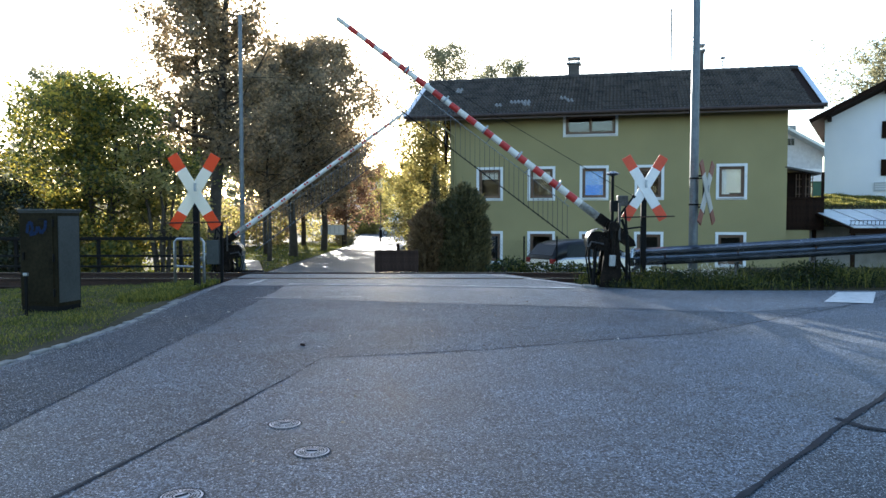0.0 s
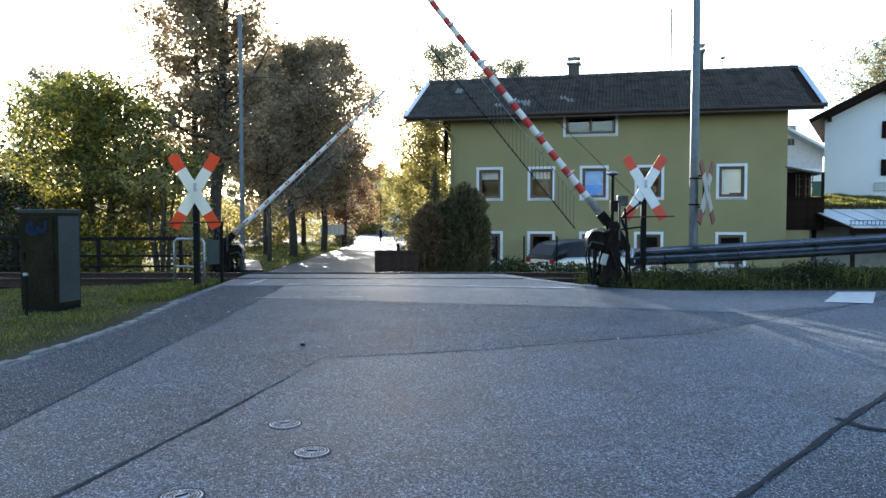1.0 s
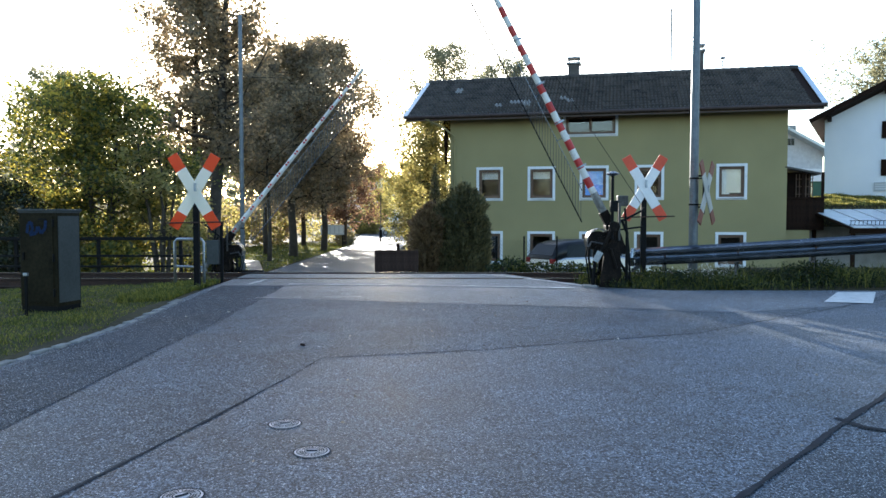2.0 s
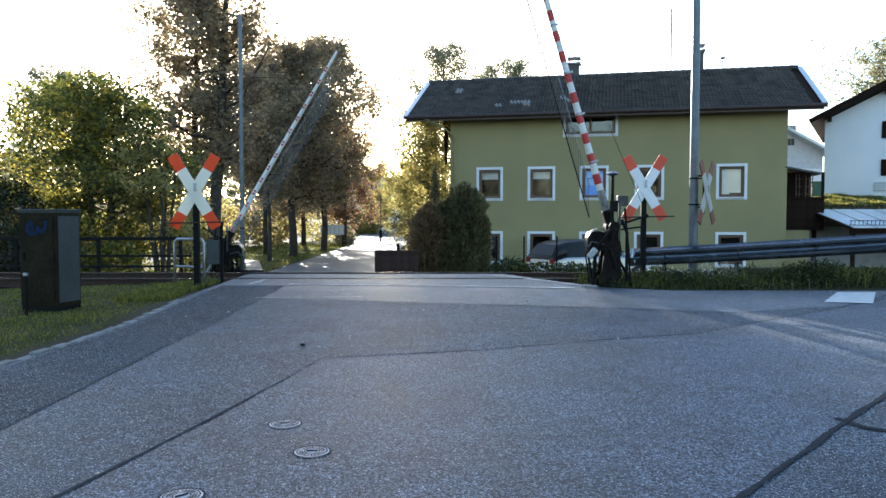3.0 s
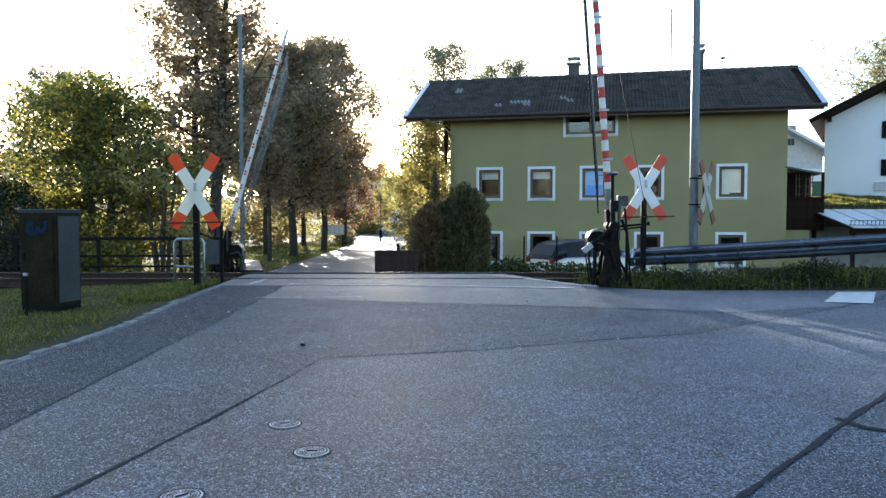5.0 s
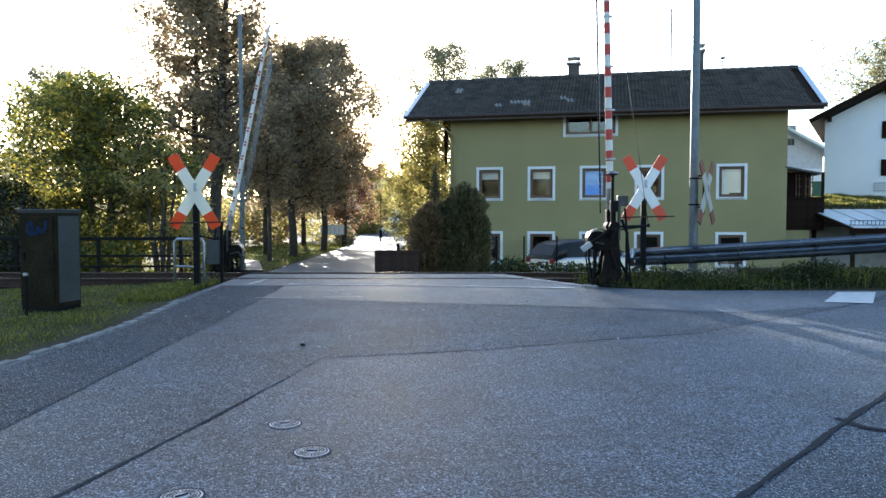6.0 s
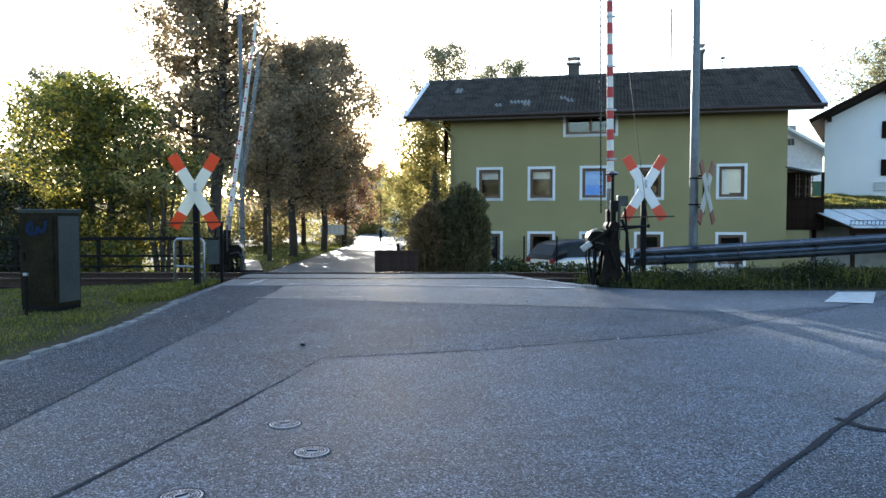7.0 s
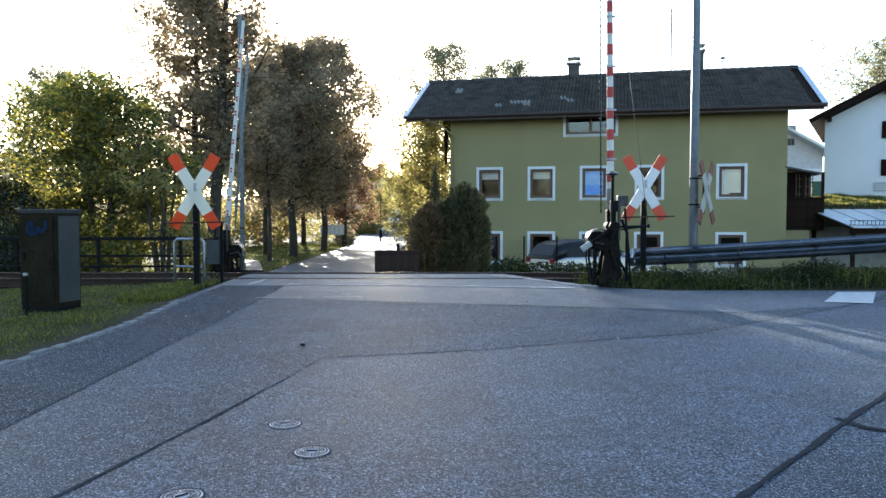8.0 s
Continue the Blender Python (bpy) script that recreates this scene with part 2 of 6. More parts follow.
M["car_black"] = surface("car_black", (0.006, 0.0065, 0.008), (0.01, 0.011, 0.013), 0.35, 2, 0.0, coat=0.12, spec=0.3)
M["rubber"] = surface("rubber", (0.012, 0.012, 0.012), (0.025, 0.025, 0.025), 0.8, 9, 0.1)
M["lamp_red"] = surface("lamp_red", (0.25, 0.01, 0.01), (0.35, 0.02, 0.02), 0.2, 5, 0.0)
M["lamp_clear"] = surface("lamp_clear", (0.6, 0.6, 0.6), (0.75, 0.75, 0.75), 0.15, 5, 0.0)
M["bin_green"] = surface("bin_green", (0.02, 0.08, 0.045), (0.03, 0.11, 0.06), 0.5, 4, 0.05)
M["concrete"] = surface("concrete", (0.2, 0.195, 0.185), (0.34, 0.33, 0.31), 0.85, 3, 0.3)
M["panel"] = surface("panel", (0.66, 0.7, 0.74), (0.84, 0.87, 0.9), 0.22, 2, 0.03)
M["glass"] = glass_material("glass")
M["leaf_green"] = leaf_material("leaf_green", (0.045, 0.066, 0.02), (0.125, 0.14, 0.034), (0.42, 0.34, 0.055), 0.7)
# Lifted, brownish leaf tones that include the veiling glare round the sun
M["leaf_dark"] = leaf_material("leaf_dark", (0.145, 0.13, 0.09), (0.23, 0.195, 0.13), (0.38, 0.29, 0.17), 0.74)
M["leaf_copper"] = leaf_material("leaf_copper", (0.115, 0.075, 0.06), (0.165, 0.105, 0.075), (0.26, 0.16, 0.095), 0.68)
M["leaf_yellow"] = leaf_material("leaf_yellow", (0.17, 0.175, 0.06), (0.3, 0.28, 0.1), (0.46, 0.39, 0.15), 0.7)
# Grey-green for distant leaves; on the far woods the paleness paints haze
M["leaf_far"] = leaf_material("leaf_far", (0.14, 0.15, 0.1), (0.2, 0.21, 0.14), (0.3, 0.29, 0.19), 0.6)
M["needle"] = leaf_material("needle", (0.07, 0.072, 0.038), (0.135, 0.125, 0.058), (0.25, 0.205, 0.095), 0.4)
M["evergreen"] = leaf_material("evergreen", (0.012, 0.018, 0.01), (0.028, 0.036, 0.016), (0.06, 0.062, 0.028), 0.2)
M["needle_brown"] = leaf_material("needle_brown", (0.125, 0.085, 0.045), (0.2, 0.135, 0.068), (0.28, 0.195, 0.1), 0.4)
M["grass"] = leaf_material("grass", (0.034, 0.052, 0.008), (0.088, 0.105, 0.016), (0.27, 0.245, 0.045), 0.45)
# Brighter copy of grass, with sunlight put into the colour
M["grass_sunny"] = leaf_material("grass_sunny", (0.075, 0.09, 0.022), (0.17, 0.175, 0.045), (0.34, 0.3, 0.09), 0.55)
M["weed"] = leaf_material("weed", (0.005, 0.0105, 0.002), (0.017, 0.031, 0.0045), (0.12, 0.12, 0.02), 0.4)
M["litter"] = leaf_material("litter", (0.12, 0.08, 0.04), (0.3, 0.26, 0.2), (0.6, 0.58, 0.52), 0.2)
M["flower"] = leaf_material("flower", (0.7, 0.7, 0.66), (0.75, 0.75, 0.7), (0.8, 0.8, 0.76), 0.3)


# ---------------------------------------------------------------- builders
def part(name, bm, material, parent=None, label="", m=None, smooth=False):
    """Link a bmesh as one mesh object, under a thing or a part."""
    me = bpy.data.meshes.new(name)
    bmesh.ops.recalc_face_normals(bm, faces=bm.faces)
    bm.to_mesh(me)
    bm.free()
    me.materials.append(M[material])
    if smooth:
        me.shade_smooth()
    ob = new(name, me)
    if parent:
        ob.parent = parent
    if m is not None:
        ob.matrix_basis = m
    if label:
        ob["label"] = label
    return ob


def arrays(name, verts, faces, material, parent=None, label="", smooth=False):
    me = bpy.data.meshes.new(name)
    me.from_pydata([tuple(map(float, v)) for v in verts], [], [tuple(map(int, f)) for f in faces])
    me.materials.append(M[material])
    if smooth:
        me.shade_smooth()
    ob = new(name, me)
    if parent:
        ob.parent = parent
    if label:
        ob["label"] = label
    return ob


def thing(name, m, label, category, group=""):
    ob = new(name)
    ob.matrix_basis = m
    ob.empty_display_size = 0.2
    return tagged(ob, label, category, group)


def box(bm, c, s, bevel=0.0, m=None):
    r = bmesh.ops.create_cube(bm, size=1, matrix=(m or Matrix()) @ Matrix.Translation(c) @ Matrix.Diagonal((*s, 1)))
    if bevel:
        edges = list({e for v in r["verts"] for e in v.link_edges})
        bmesh.ops.bevel(bm, geom=edges, offset=bevel, segments=2, affect="EDGES", profile=0.6)
    return bm


def cyl(bm, a, b, r0, r1=None, seg=16, caps=True):
    a, b = Vector(a), Vector(b)
    d = b - a
    m = Matrix.Translation((a + b) / 2) @ d.to_track_quat("Z", "Y").to_matrix().to_4x4()
    bmesh.ops.create_cone(bm, cap_ends=caps, segments=seg, radius1=r0, radius2=r0 if r1 is None else r1, depth=d.length, matrix=m)
    return bm


def tube(bm, pts, radii, seg=8):
    pts = [Vector(p) for p in pts]
    rings, q, last = [], None, None
    for i, p in enumerate(pts):
        d = (pts[min(i + 1, len(pts) - 1)] - pts[max(i - 1, 0)]).normalized()
        q = d.to_track_quat("Z", "Y") if q is None else last.rotation_difference(d) @ q
        last = d
        rings.append([bm.verts.new(p + q @ Vector((math.cos(k * math.tau / seg), math.sin(k * math.tau / seg), 0)) * radii[i]) for k in range(seg)])
    for a, b in zip(rings, rings[1:]):
        for k in range(seg):
            bm.faces.new((a[k], a[(k + 1) % seg], b[(k + 1) % seg], b[k]))
    bm.faces.new(rings[0][::-1])
    bm.faces.new(rings[-1])
    return bm


def prism(bm, outline, y0, y1):
    """A closed outline in x and z, pulled from y0 to y1."""
    a = [bm.verts.new((x, y0, z)) for x, z in outline]
    b = [bm.verts.new((x, y1, z)) for x, z in outline]
    bm.faces.new(a), bm.faces.new(b[::-1])
    for i in range(len(a)):
        j = (i + 1) % len(a)
        bm.faces.new((a[i], b[i], b[j], a[j]))
    return bm


def B():
    return bmesh.new()


def lerp(rows, t):
    if t <= rows[0][0]:
        return rows[0][1]
    for (a, p), (b, q) in zip(rows, rows[1:]):
        if t <= b:
            return p + (q - p) * (t - a) / (b - a)
    return rows[-1][1]


def leaves(rs, centres, spread, per, size, flat=0.6):
    """Folded leaf blades scattered about twig ends; returns vertices and faces."""
    c = np.repeat(np.asarray(centres, float), per, axis=0)
    n = len(c)
    c = c + rs.normal(0, 1, (n, 3)) * spread * np.array([1, 1, 0.8])
    u = rs.normal(0, 1, (n, 3))
    u[:, 2] *= flat
    u /= np.linalg.norm(u, axis=1, keepdims=True)
    w = np.cross(u, rs.normal(0, 1, (n, 3)))
    w /= np.linalg.norm(w, axis=1, keepdims=True) + 1e-6
    nn = np.cross(u, w)
    s = size * rs.uniform(0.55, 1.25, (n, 1))
    verts = np.empty((n, 4, 3))
    verts[:, 0], verts[:, 2] = c - u * s * 0.6, c + u * s * 0.6
    verts[:, 1] = c + w * s * 0.4 + nn * s * 0.14
    verts[:, 3] = c - w * s * 0.4 + nn * s * 0.14
    idx = np.arange(n)[:, None] * 4
    faces = np.concatenate([idx + np.array([[0, 1, 2]]), idx + np.array([[0, 2, 3]])])
    return verts.reshape(-1, 3), faces


def fast_mesh(name, verts, faces, material, parent=None, label=""):
    me = bpy.data.meshes.new(name)
    n, k = len(faces), len(faces[0])
    me.vertices.add(len(verts)), me.loops.add(n * k), me.polygons.add(n)
    me.vertices.foreach_set("co", np.asarray(verts, np.float32).ravel())
    me.loops.foreach_set("vertex_index", np.asarray(faces, np.int32).ravel())
    me.polygons.foreach_set("loop_start", np.arange(0, n * k, k, dtype=np.int32))
    me.update(calc_edges=True)
    me.materials.append(M[material])
    ob = new(name, me)
    if parent:
        ob.parent = parent
    if label:
        ob["label"] = label
    return ob


# ---------------------------------------------------------------- lie of the land
PROFILE = [(-60, 0), (4, 0), (6, 0.04), (8, 0.09), (10, 0.14), (11.5, 0.16), (15.2, 0.15), (17.5, -0.05), (20, -0.3), (24, -0.7), (30, -0.9), (60, -0.9), (95, -0.75), (400, 0.0), (3000, 0.0)]
ROAD_LEFT = [(-40, -4.6), (0, -4.2), (6.2, -3.78), (8, -3.6), (10, -3.68), (15.2, -3.95), (20, -5.0), (26, -6.5), (30, -7.0), (58, -7.15), (87, -9.7), (130, -13)]
ROAD_RIGHT = [(11.4, 3.6), (11.9, 2.53), (14.5, 1.4), (16, 0.9), (19, -0.6), (30, -2.2), (51, -3.0), (75, -2.6), (87, -2.0), (130, -3)]


def road_z(y):
    return sum(lerp(PROFILE, y + d) for d in (-0.6, 0, 0.6)) / 3


def land_z(x, y):
    z = road_z(y)
    left = lerp(ROAD_LEFT, y)
    if x < left and y < 16:
        z -= min(0.2, 0.035 * (left - x))
    if x > 4 and 11.2 < y < 16:
        z += min(0.12, 0.05 * (x - 4)) * min(1, (y - 11.2))
    if x > 14.4 and y > 29.8:
        bank = 1.78 + 0.5 * min(1, max(0, (y - 30.2) / 3.6))
        z += (bank - z) * min(1, (x - 14.4) / 1.4) * min(1, (y - 29.8) / 0.4)
    if y > 110:
        z += (y - 110) * 0.02
    return z


def on_road(x, y, edge=0.0):
    if y < 11.4:
        return x > lerp(ROAD_LEFT, y) + edge
    return lerp(ROAD_LEFT, y) + edge < x < lerp(ROAD_RIGHT, y) - edge


def ground_sheet():
    def steps(lo, hi, fine_lo, fine_hi, d):
        out, v, s = [], fine_lo, d
        while v > lo:
            s *= 1.35
            v -= s
            out.append(max(v, lo))
        out = out[::-1]
        out += list(np.arange(fine_lo, fine_hi, d))
        v, s = fine_hi, d
        while v < hi:
            out.append(v)
            s *= 1.35
            v += s
        return out + [hi]
    xs, ys = steps(-2500, 2500, -14, 24, 0.33), steps(-2500, 3000, -2, 40, 0.33)
    verts = []
    for y in ys:
        for x in xs:
            z = land_z(x, y) + 0.03 * noise.noise((x * 0.8, y * 0.8, 0))
            if on_road(x, y, -0.0):
                z = road_z(y) - 0.16 if y < 100 else z
            elif 13.0 < y < 15.7:
                z -= 0.17
            verts.append((x, y, z))
    w = len(xs)
    faces = [(j * w + i, j * w + i + 1, (j + 1) * w + i + 1, (j + 1) * w + i) for j in range(len(ys) - 1) for i in range(w - 1)]
    return tagged(arrays("ground", verts, faces, "earth", smooth=True), "earth and short grass around the crossing", "ground", kind="structure")


ground = ground_sheet()


def strip_sheet(name, rows_l, rows_r, y0, y1, lift, material, nx=14, dy=0.5, parent=None):
    """A sheet on the road between two edges, each given along y."""
    n = max(2, int((y1 - y0) / dy))
    verts, faces = [], []
    for j in range(n + 1):
        y = y0 + (y1 - y0) * j / n
        l, r = lerp(rows_l, y), lerp(rows_r, y)
        for i in range(nx + 1):
            verts.append((l + (r - l) * i / nx, y, road_z(y) + lift))
    w = nx + 1
    for j in range(n):
        for i in range(nx):
            faces.append((j * w + i, j * w + i + 1, (j + 1) * w + i + 1, (j + 1) * w + i))
    if lift == 0:
        base = len(verts)
        edge = [j * w for j in range(n + 1)] + [n * w + i for i in range(1, w)] + [j * w + nx for j in range(n - 1, -1, -1)] + [i for i in range(nx - 1, 0, -1)]
        for k in edge:
            verts.append((verts[k][0], verts[k][1], verts[k][2] - 0.25))
        for k in range(len(edge)):
            q = (k + 1) % len(edge)
            faces.append((edge[k], edge[q], base + q, base + k))
    return arrays(name, verts, faces, material, parent, smooth=False)


road = tagged(strip_sheet("road", ROAD_LEFT, [(-40, 45), (11.4, 45)], -40, 11.4, 0, "asphalt_old", 30), "grey worn asphalt road with patched strips and seams", "road", kind="structure")
street = tagged(strip_sheet("road_crossing", ROAD_LEFT, ROAD_RIGHT, 11.4, 125, 0, "asphalt_worn", 10), "dark asphalt street over the tracks and down the valley", "road", kind="structure")
PATCH_L = [(2.0, -2.1), (3.36, -1.79), (5.44, -1.28), (6.44, -1.06), (6.8, 0.4), (7.26, 1.55), (7.66, 2.69), (8.2, 3.39), (8.76, 4.16), (10.3, 6.21), (11.2, 7.4)]
PATCH_R = [(2.0, 0.08), (3.36, 1.38), (3.84, 1.84), (4.6, 2.55), (5.22, 3.17), (6.5, 4.4), (8.2, 6.0), (11.2, 9.0)]
SEAM_L = [(2.0, -2.75), (4.4, -2.68), (5.9, -2.66), (7.06, -2.64), (8.36, -2.57), (10.4, -2.52), (12.2, -2.62)]
patch = tagged(strip_sheet("road_patch", PATCH_L, PATCH_R, 2.0, 11.0, 0.004, "asphalt_new", 8, 0.12), "smoother newer asphalt patch in the road", "road", kind="structure")
verge_strip = tagged(strip_sheet("road_strip", [(a, b + 0.14) for a, b in ROAD_LEFT], SEAM_L, 2.0, 12.2, 0.004, "asphalt_dark", 5, 0.25), "darker asphalt strip along the kerb", "road", kind="structure")


# Paler sheet laid where the road catches sky glare before the tracks
FAR_L = [(9.1, 3.4), (9.5, 1.9), (9.75, 0.6), (10.1, -1.0), (10.45, -2.58), (11.38, -2.55)]
FAR_R = [(9.1, 3.7), (9.6, 5.2), (10.3, 6.0), (11.38, 7.0)]
tagged(strip_sheet("road_patch", FAR_L, FAR_R, 9.1, 11.38, 0.004, "asphalt_sheen", 8, 0.1), "worn asphalt before the tracks with sky sheen put into its paler colour", "road", kind="structure")
PATH_L = [(17.2, -5.5), (24, -7.1), (36, -10.6)]
PATH_R = [(17.2, -4.2), (20, -4.85), (24, -5.75), (36, -9.0)]
tagged(strip_sheet("pavement", PATH_L, PATH_R, 17.2, 36, 0.08, "asphalt_old", 5, 0.5), "grey asphalt footpath branching off under the trees", "pavement", kind="structure")


def seam(name, pts, width, material, label, lift=0.008, seed=1, broken=0.0):
    rnd = random.Random(seed)
    verts, faces, path = [], [], []
    for a, b in zip(pts, pts[1:]):
        a, b = Vector(a), Vector(b)
        n = max(1, int((b - a).length / 0.025))
        path += [a.lerp(b, k / n) for k in range(n)]
    path.append(Vector(pts[-1]))
    for i, p in enumerate(path):
        d = (path[min(i + 1, len(path) - 1)] - path[max(0, i - 1)]).normalized()
        side = Vector((-d.y, d.x)) * width * (0.45 + 0.3 * noise.noise((p.x * 3.0, p.y * 3.0, seed)) + 0.22 * noise.noise((p.x * 17.0, p.y * 17.0, seed)) + rnd.uniform(-0.07, 0.07))
        if broken and noise.noise((p.x * 4.0, p.y * 4.0, seed + 9.0)) < broken - 0.6:
            side *= 0.4
        j = Vector((-d.y, d.x)) * 0.012 * noise.noise((p.x * 2.0, p.y * 2.0, seed + 5.0))
        for q in (p + side + j, p - side + j):
            verts.append((q.x, q.y, road_z(q.y) + lift))
    for i in range(len(path) - 1):
        faces.append((2 * i, 2 * i + 1, 2 * i + 3, 2 * i + 2))
    return tagged(arrays(name, verts, faces, material), label, "seam", kind="structure")


seam("seam", [(-2.1, 2.0), (-1.79, 3.36), (-1.36, 5.1)], 0.03, "tar", "dark tar seam in the asphalt", seed=2)
seam("seam", [(-1.36, 5.1), (-1.28, 5.44), (-1.06, 6.44)], 0.018, "tar", "crumbling end of a tar seam", seed=12, broken=0.4)
seam("seam", [(b, a) for a, b in PATCH_L[3:]], 0.02, "tar", "thin dark tar seam in the asphalt", seed=3, broken=0.15)
seam("seam", [(b, a) for a, b in PATCH_R[:6]], 0.04, "tar", "wide dark tar seam in the asphalt", seed=4)
seam("seam", [(b, a) for a, b in SEAM_L[:4]], 0.006, "tar", "fine joint beside the kerb strip", seed=5, broken=0.55)
seam("seam", [(2.5, 4.65), (2.58, 4.45), (2.9, 4.2)], 0.045, "tar", "short dark tar seam", seed=6)
seam("seam", [(-3.3, 4.6), (-3.0, 4.75), (-2.66, 4.8)], 0.011, "tar", "fine crack in the asphalt", seed=7)
seam("seam", [(-3.5, 5.6), (-3.2, 5.3), (-2.95, 4.75)], 0.007, "tar", "fine crack in the asphalt", seed=8, broken=0.4)
seam("seam", [(-2.5, 9.9), (-1.0, 9.7), (0.6, 9.75), (1.9, 9.5), (3.2, 9.2)], 0.01, "tar", "rough cracked edge of an old patch", seed=9, broken=0.55)
seam("seam", [(-2.66, 10.45), (-2.0, 10.5), (-1.16, 10.55)], 0.022, "worn_paint", "pale sandy joint in the asphalt", seed=10, broken=0.5)


# ---------------------------------------------------------------- house with the green facade
HOUSE = pose(0.32, 32.08, 0, 0, 0, -13.04)
WALL_W, WALL_H, WALL_D, BASE_Z = 13.53, 5.75, 6.6, -1.0
COLS = [(1.15, 2.30), (3.35, 4.51), (5.52, 6.70), (7.74, 8.90), (10.90, 12.07)]
OPENINGS = [(a, b, 1.98, 3.42) for a, b in COLS] + [(a, b, -0.72, 0.69) for a, b in COLS] + [(4.82, 7.06, 4.62, 5.6)]


def wall_with_openings(bm, w, z0, z1, thick, holes):
    """An upright wall along x whose openings go right through."""
    xs = sorted({0.0, w, *[h[0] for h in holes], *[h[1] for h in holes]})
    zs = sorted({z0, z1, *[h[2] for h in holes], *[h[3] for h in holes]})
    for x0, x1 in zip(xs, xs[1:]):
        for a, b in zip(zs, zs[1:]):
            cx, cz = (x0 + x1) / 2, (a + b) / 2
            if not any(h[0] < cx < h[1] and h[2] < cz < h[3] for h in holes):
                box(bm, (cx, thick / 2, cz), (x1 - x0, thick, b - a))
    bmesh.ops.remove_doubles(bm, verts=bm.verts, dist=0.0005)
    seen, double = {}, []
    for f in bm.faces:
        k = frozenset(v.index for v in f.verts)
        if k in seen:
            double += [f, seen[k]]
        seen[k] = f
    bmesh.ops.delete(bm, geom=double, context="FACES_ONLY")
    return bm


def window_unit(house, a, b, z0, z1, sashes, fill):
    """A wooden window with a painted surround, set into the wall."""
    w = part("window", ring(B(), a, b, z0, z1, 0.11, -0.025, 0.03), "trim_white", house, "window with white surround and brown wooden frame")
    part("frame", ring(B(), a + 0.1, b - 0.1, z0 + 0.1, z1 - 0.1, 0.07, 0.06, 0.13), "wood_brown", w, "brown wooden frame")
    n = sashes
    sill = B()
    box(sill, ((a + b) / 2, -0.03, z0 + 0.08), (b - a - 0.16, 0.16, 0.03), 0.006)
    part("sill", sill, "trim_white", w)
    for k in range(n):
        l, r = a + 0.17 + (b - a - 0.34) * k / n, a + 0.17 + (b - a - 0.34) * (k + 1) / n
        part("sash", ring(B(), l, r, z0 + 0.17, z1 - 0.17, 0.055, 0.075, 0.125), "wood_brown", w)
        g = B()
        box(g, ((l + r) / 2, 0.1, (z0 + z1) / 2), (r - l - 0.08, 0.012, z1 - z0 - 0.42))
        part("pane", g, "glass", w).visible_shadow = False
    bm = B()
    if fill == "curtain":
        for k in range(15):
            x = a + 0.2 + (b - a - 0.4) * k / 14
            box(bm, (x, 0.3 + 0.02 * math.sin(k * 2.1), z1 - 0.36), ((b - a - 0.4) / 13, 0.012, 0.3))
        part("curtain", bm, "curtain", w, "short white net curtain")
    elif fill == "blind":
        # Sky reflection as two coloured sheets behind the pane, paler above
        half = (z1 - z0 - 0.3) / 2
        box(bm, ((a + b) / 2, 0.125, z0 + 0.15 + half * 0.44), (b - a - 0.3, 0.012, half * 0.88))
        part("blind", bm, "sky_mirror_deep", w, "blue sheet painted as sky reflection in the pane")
        bm = B()
        box(bm, ((a + b) / 2, 0.125, z0 + 0.15 + half * 1.44), (b - a - 0.3, 0.008, half * 1.12))
        part("blind", bm, "sky_mirror_pale", w, "paler blue upper sheet of the painted sky reflection")
    elif fill == "drape":
        for k in range(7):
            box(bm, (a + 0.24 + 0.042 * k, 0.135 + 0.012 * math.sin(k * 1.7), (z0 + z1) / 2), (0.055, 0.012, z1 - z0 - 0.35))
        part("curtain", bm, "curtain", w, "drawn pale curtain")
        bm = B()
        # Blind close to the glass; its pale colour includes the pane's reflection
        box(bm, ((a + b) / 2 + 0.12, 0.118, (z0 + z1) / 2 + 0.03), (b - a - 0.55, 0.01, z1 - z0 - 0.5), 0.004)
        part("blind", bm, "blind_cream", w, "cream blind with the pane's bright reflection put into its colour")
    return w


def ring(bm, a, b, z0, z1, t, y0, y1):
    for c, s in ((((a + b) / 2, z0 + t / 2), (b - a, t)), (((a + b) / 2, z1 - t / 2), (b - a, t)), ((a + t / 2, (z0 + z1) / 2), (t, z1 - z0 - 2 * t)), ((b - t / 2, (z0 + z1) / 2), (t, z1 - z0 - 2 * t))):
        box(bm, (c[0], (y0 + y1) / 2, c[1]), (s[0], y1 - y0, s[1]), 0.004)
    return bm


house = thing("house", HOUSE, "three-storey green rendered house with dark tiled roof", "house")
part("wall", wall_with_openings(B(), WALL_W, BASE_Z, WALL_H, 0.3, [(a + 0.06, b - 0.06, c + 0.06, d - 0.06) for a, b, c, d in OPENINGS]), "plaster_green", house, "olive green rendered front wall")
gable = [(0.3, BASE_Z), (WALL_D, BASE_Z), (WALL_D, WALL_H), (3.3, 7.45), (0.3, WALL_H + 0.1)]
for x in (0.15, WALL_W - 0.15):
    bm = B()
    prism(bm, gable, -0.15, 0.15)
    part("wall", bm, "plaster_green", house, "green rendered gable wall", m=Matrix.Translation((x, 0, 0)) @ pose(0, 0, 0, 0, 0, 90))
bm = B()
box(bm, (WALL_W / 2, WALL_D - 0.15, (WALL_H + BASE_Z) / 2), (WALL_W - 0.6, 0.3, WALL_H - BASE_Z))
part("wall", bm, "plaster_green", house)
# Floors and partition behind the windows, coloured dark in place of shade
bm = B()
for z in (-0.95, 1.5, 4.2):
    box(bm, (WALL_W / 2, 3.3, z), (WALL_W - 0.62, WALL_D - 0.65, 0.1))
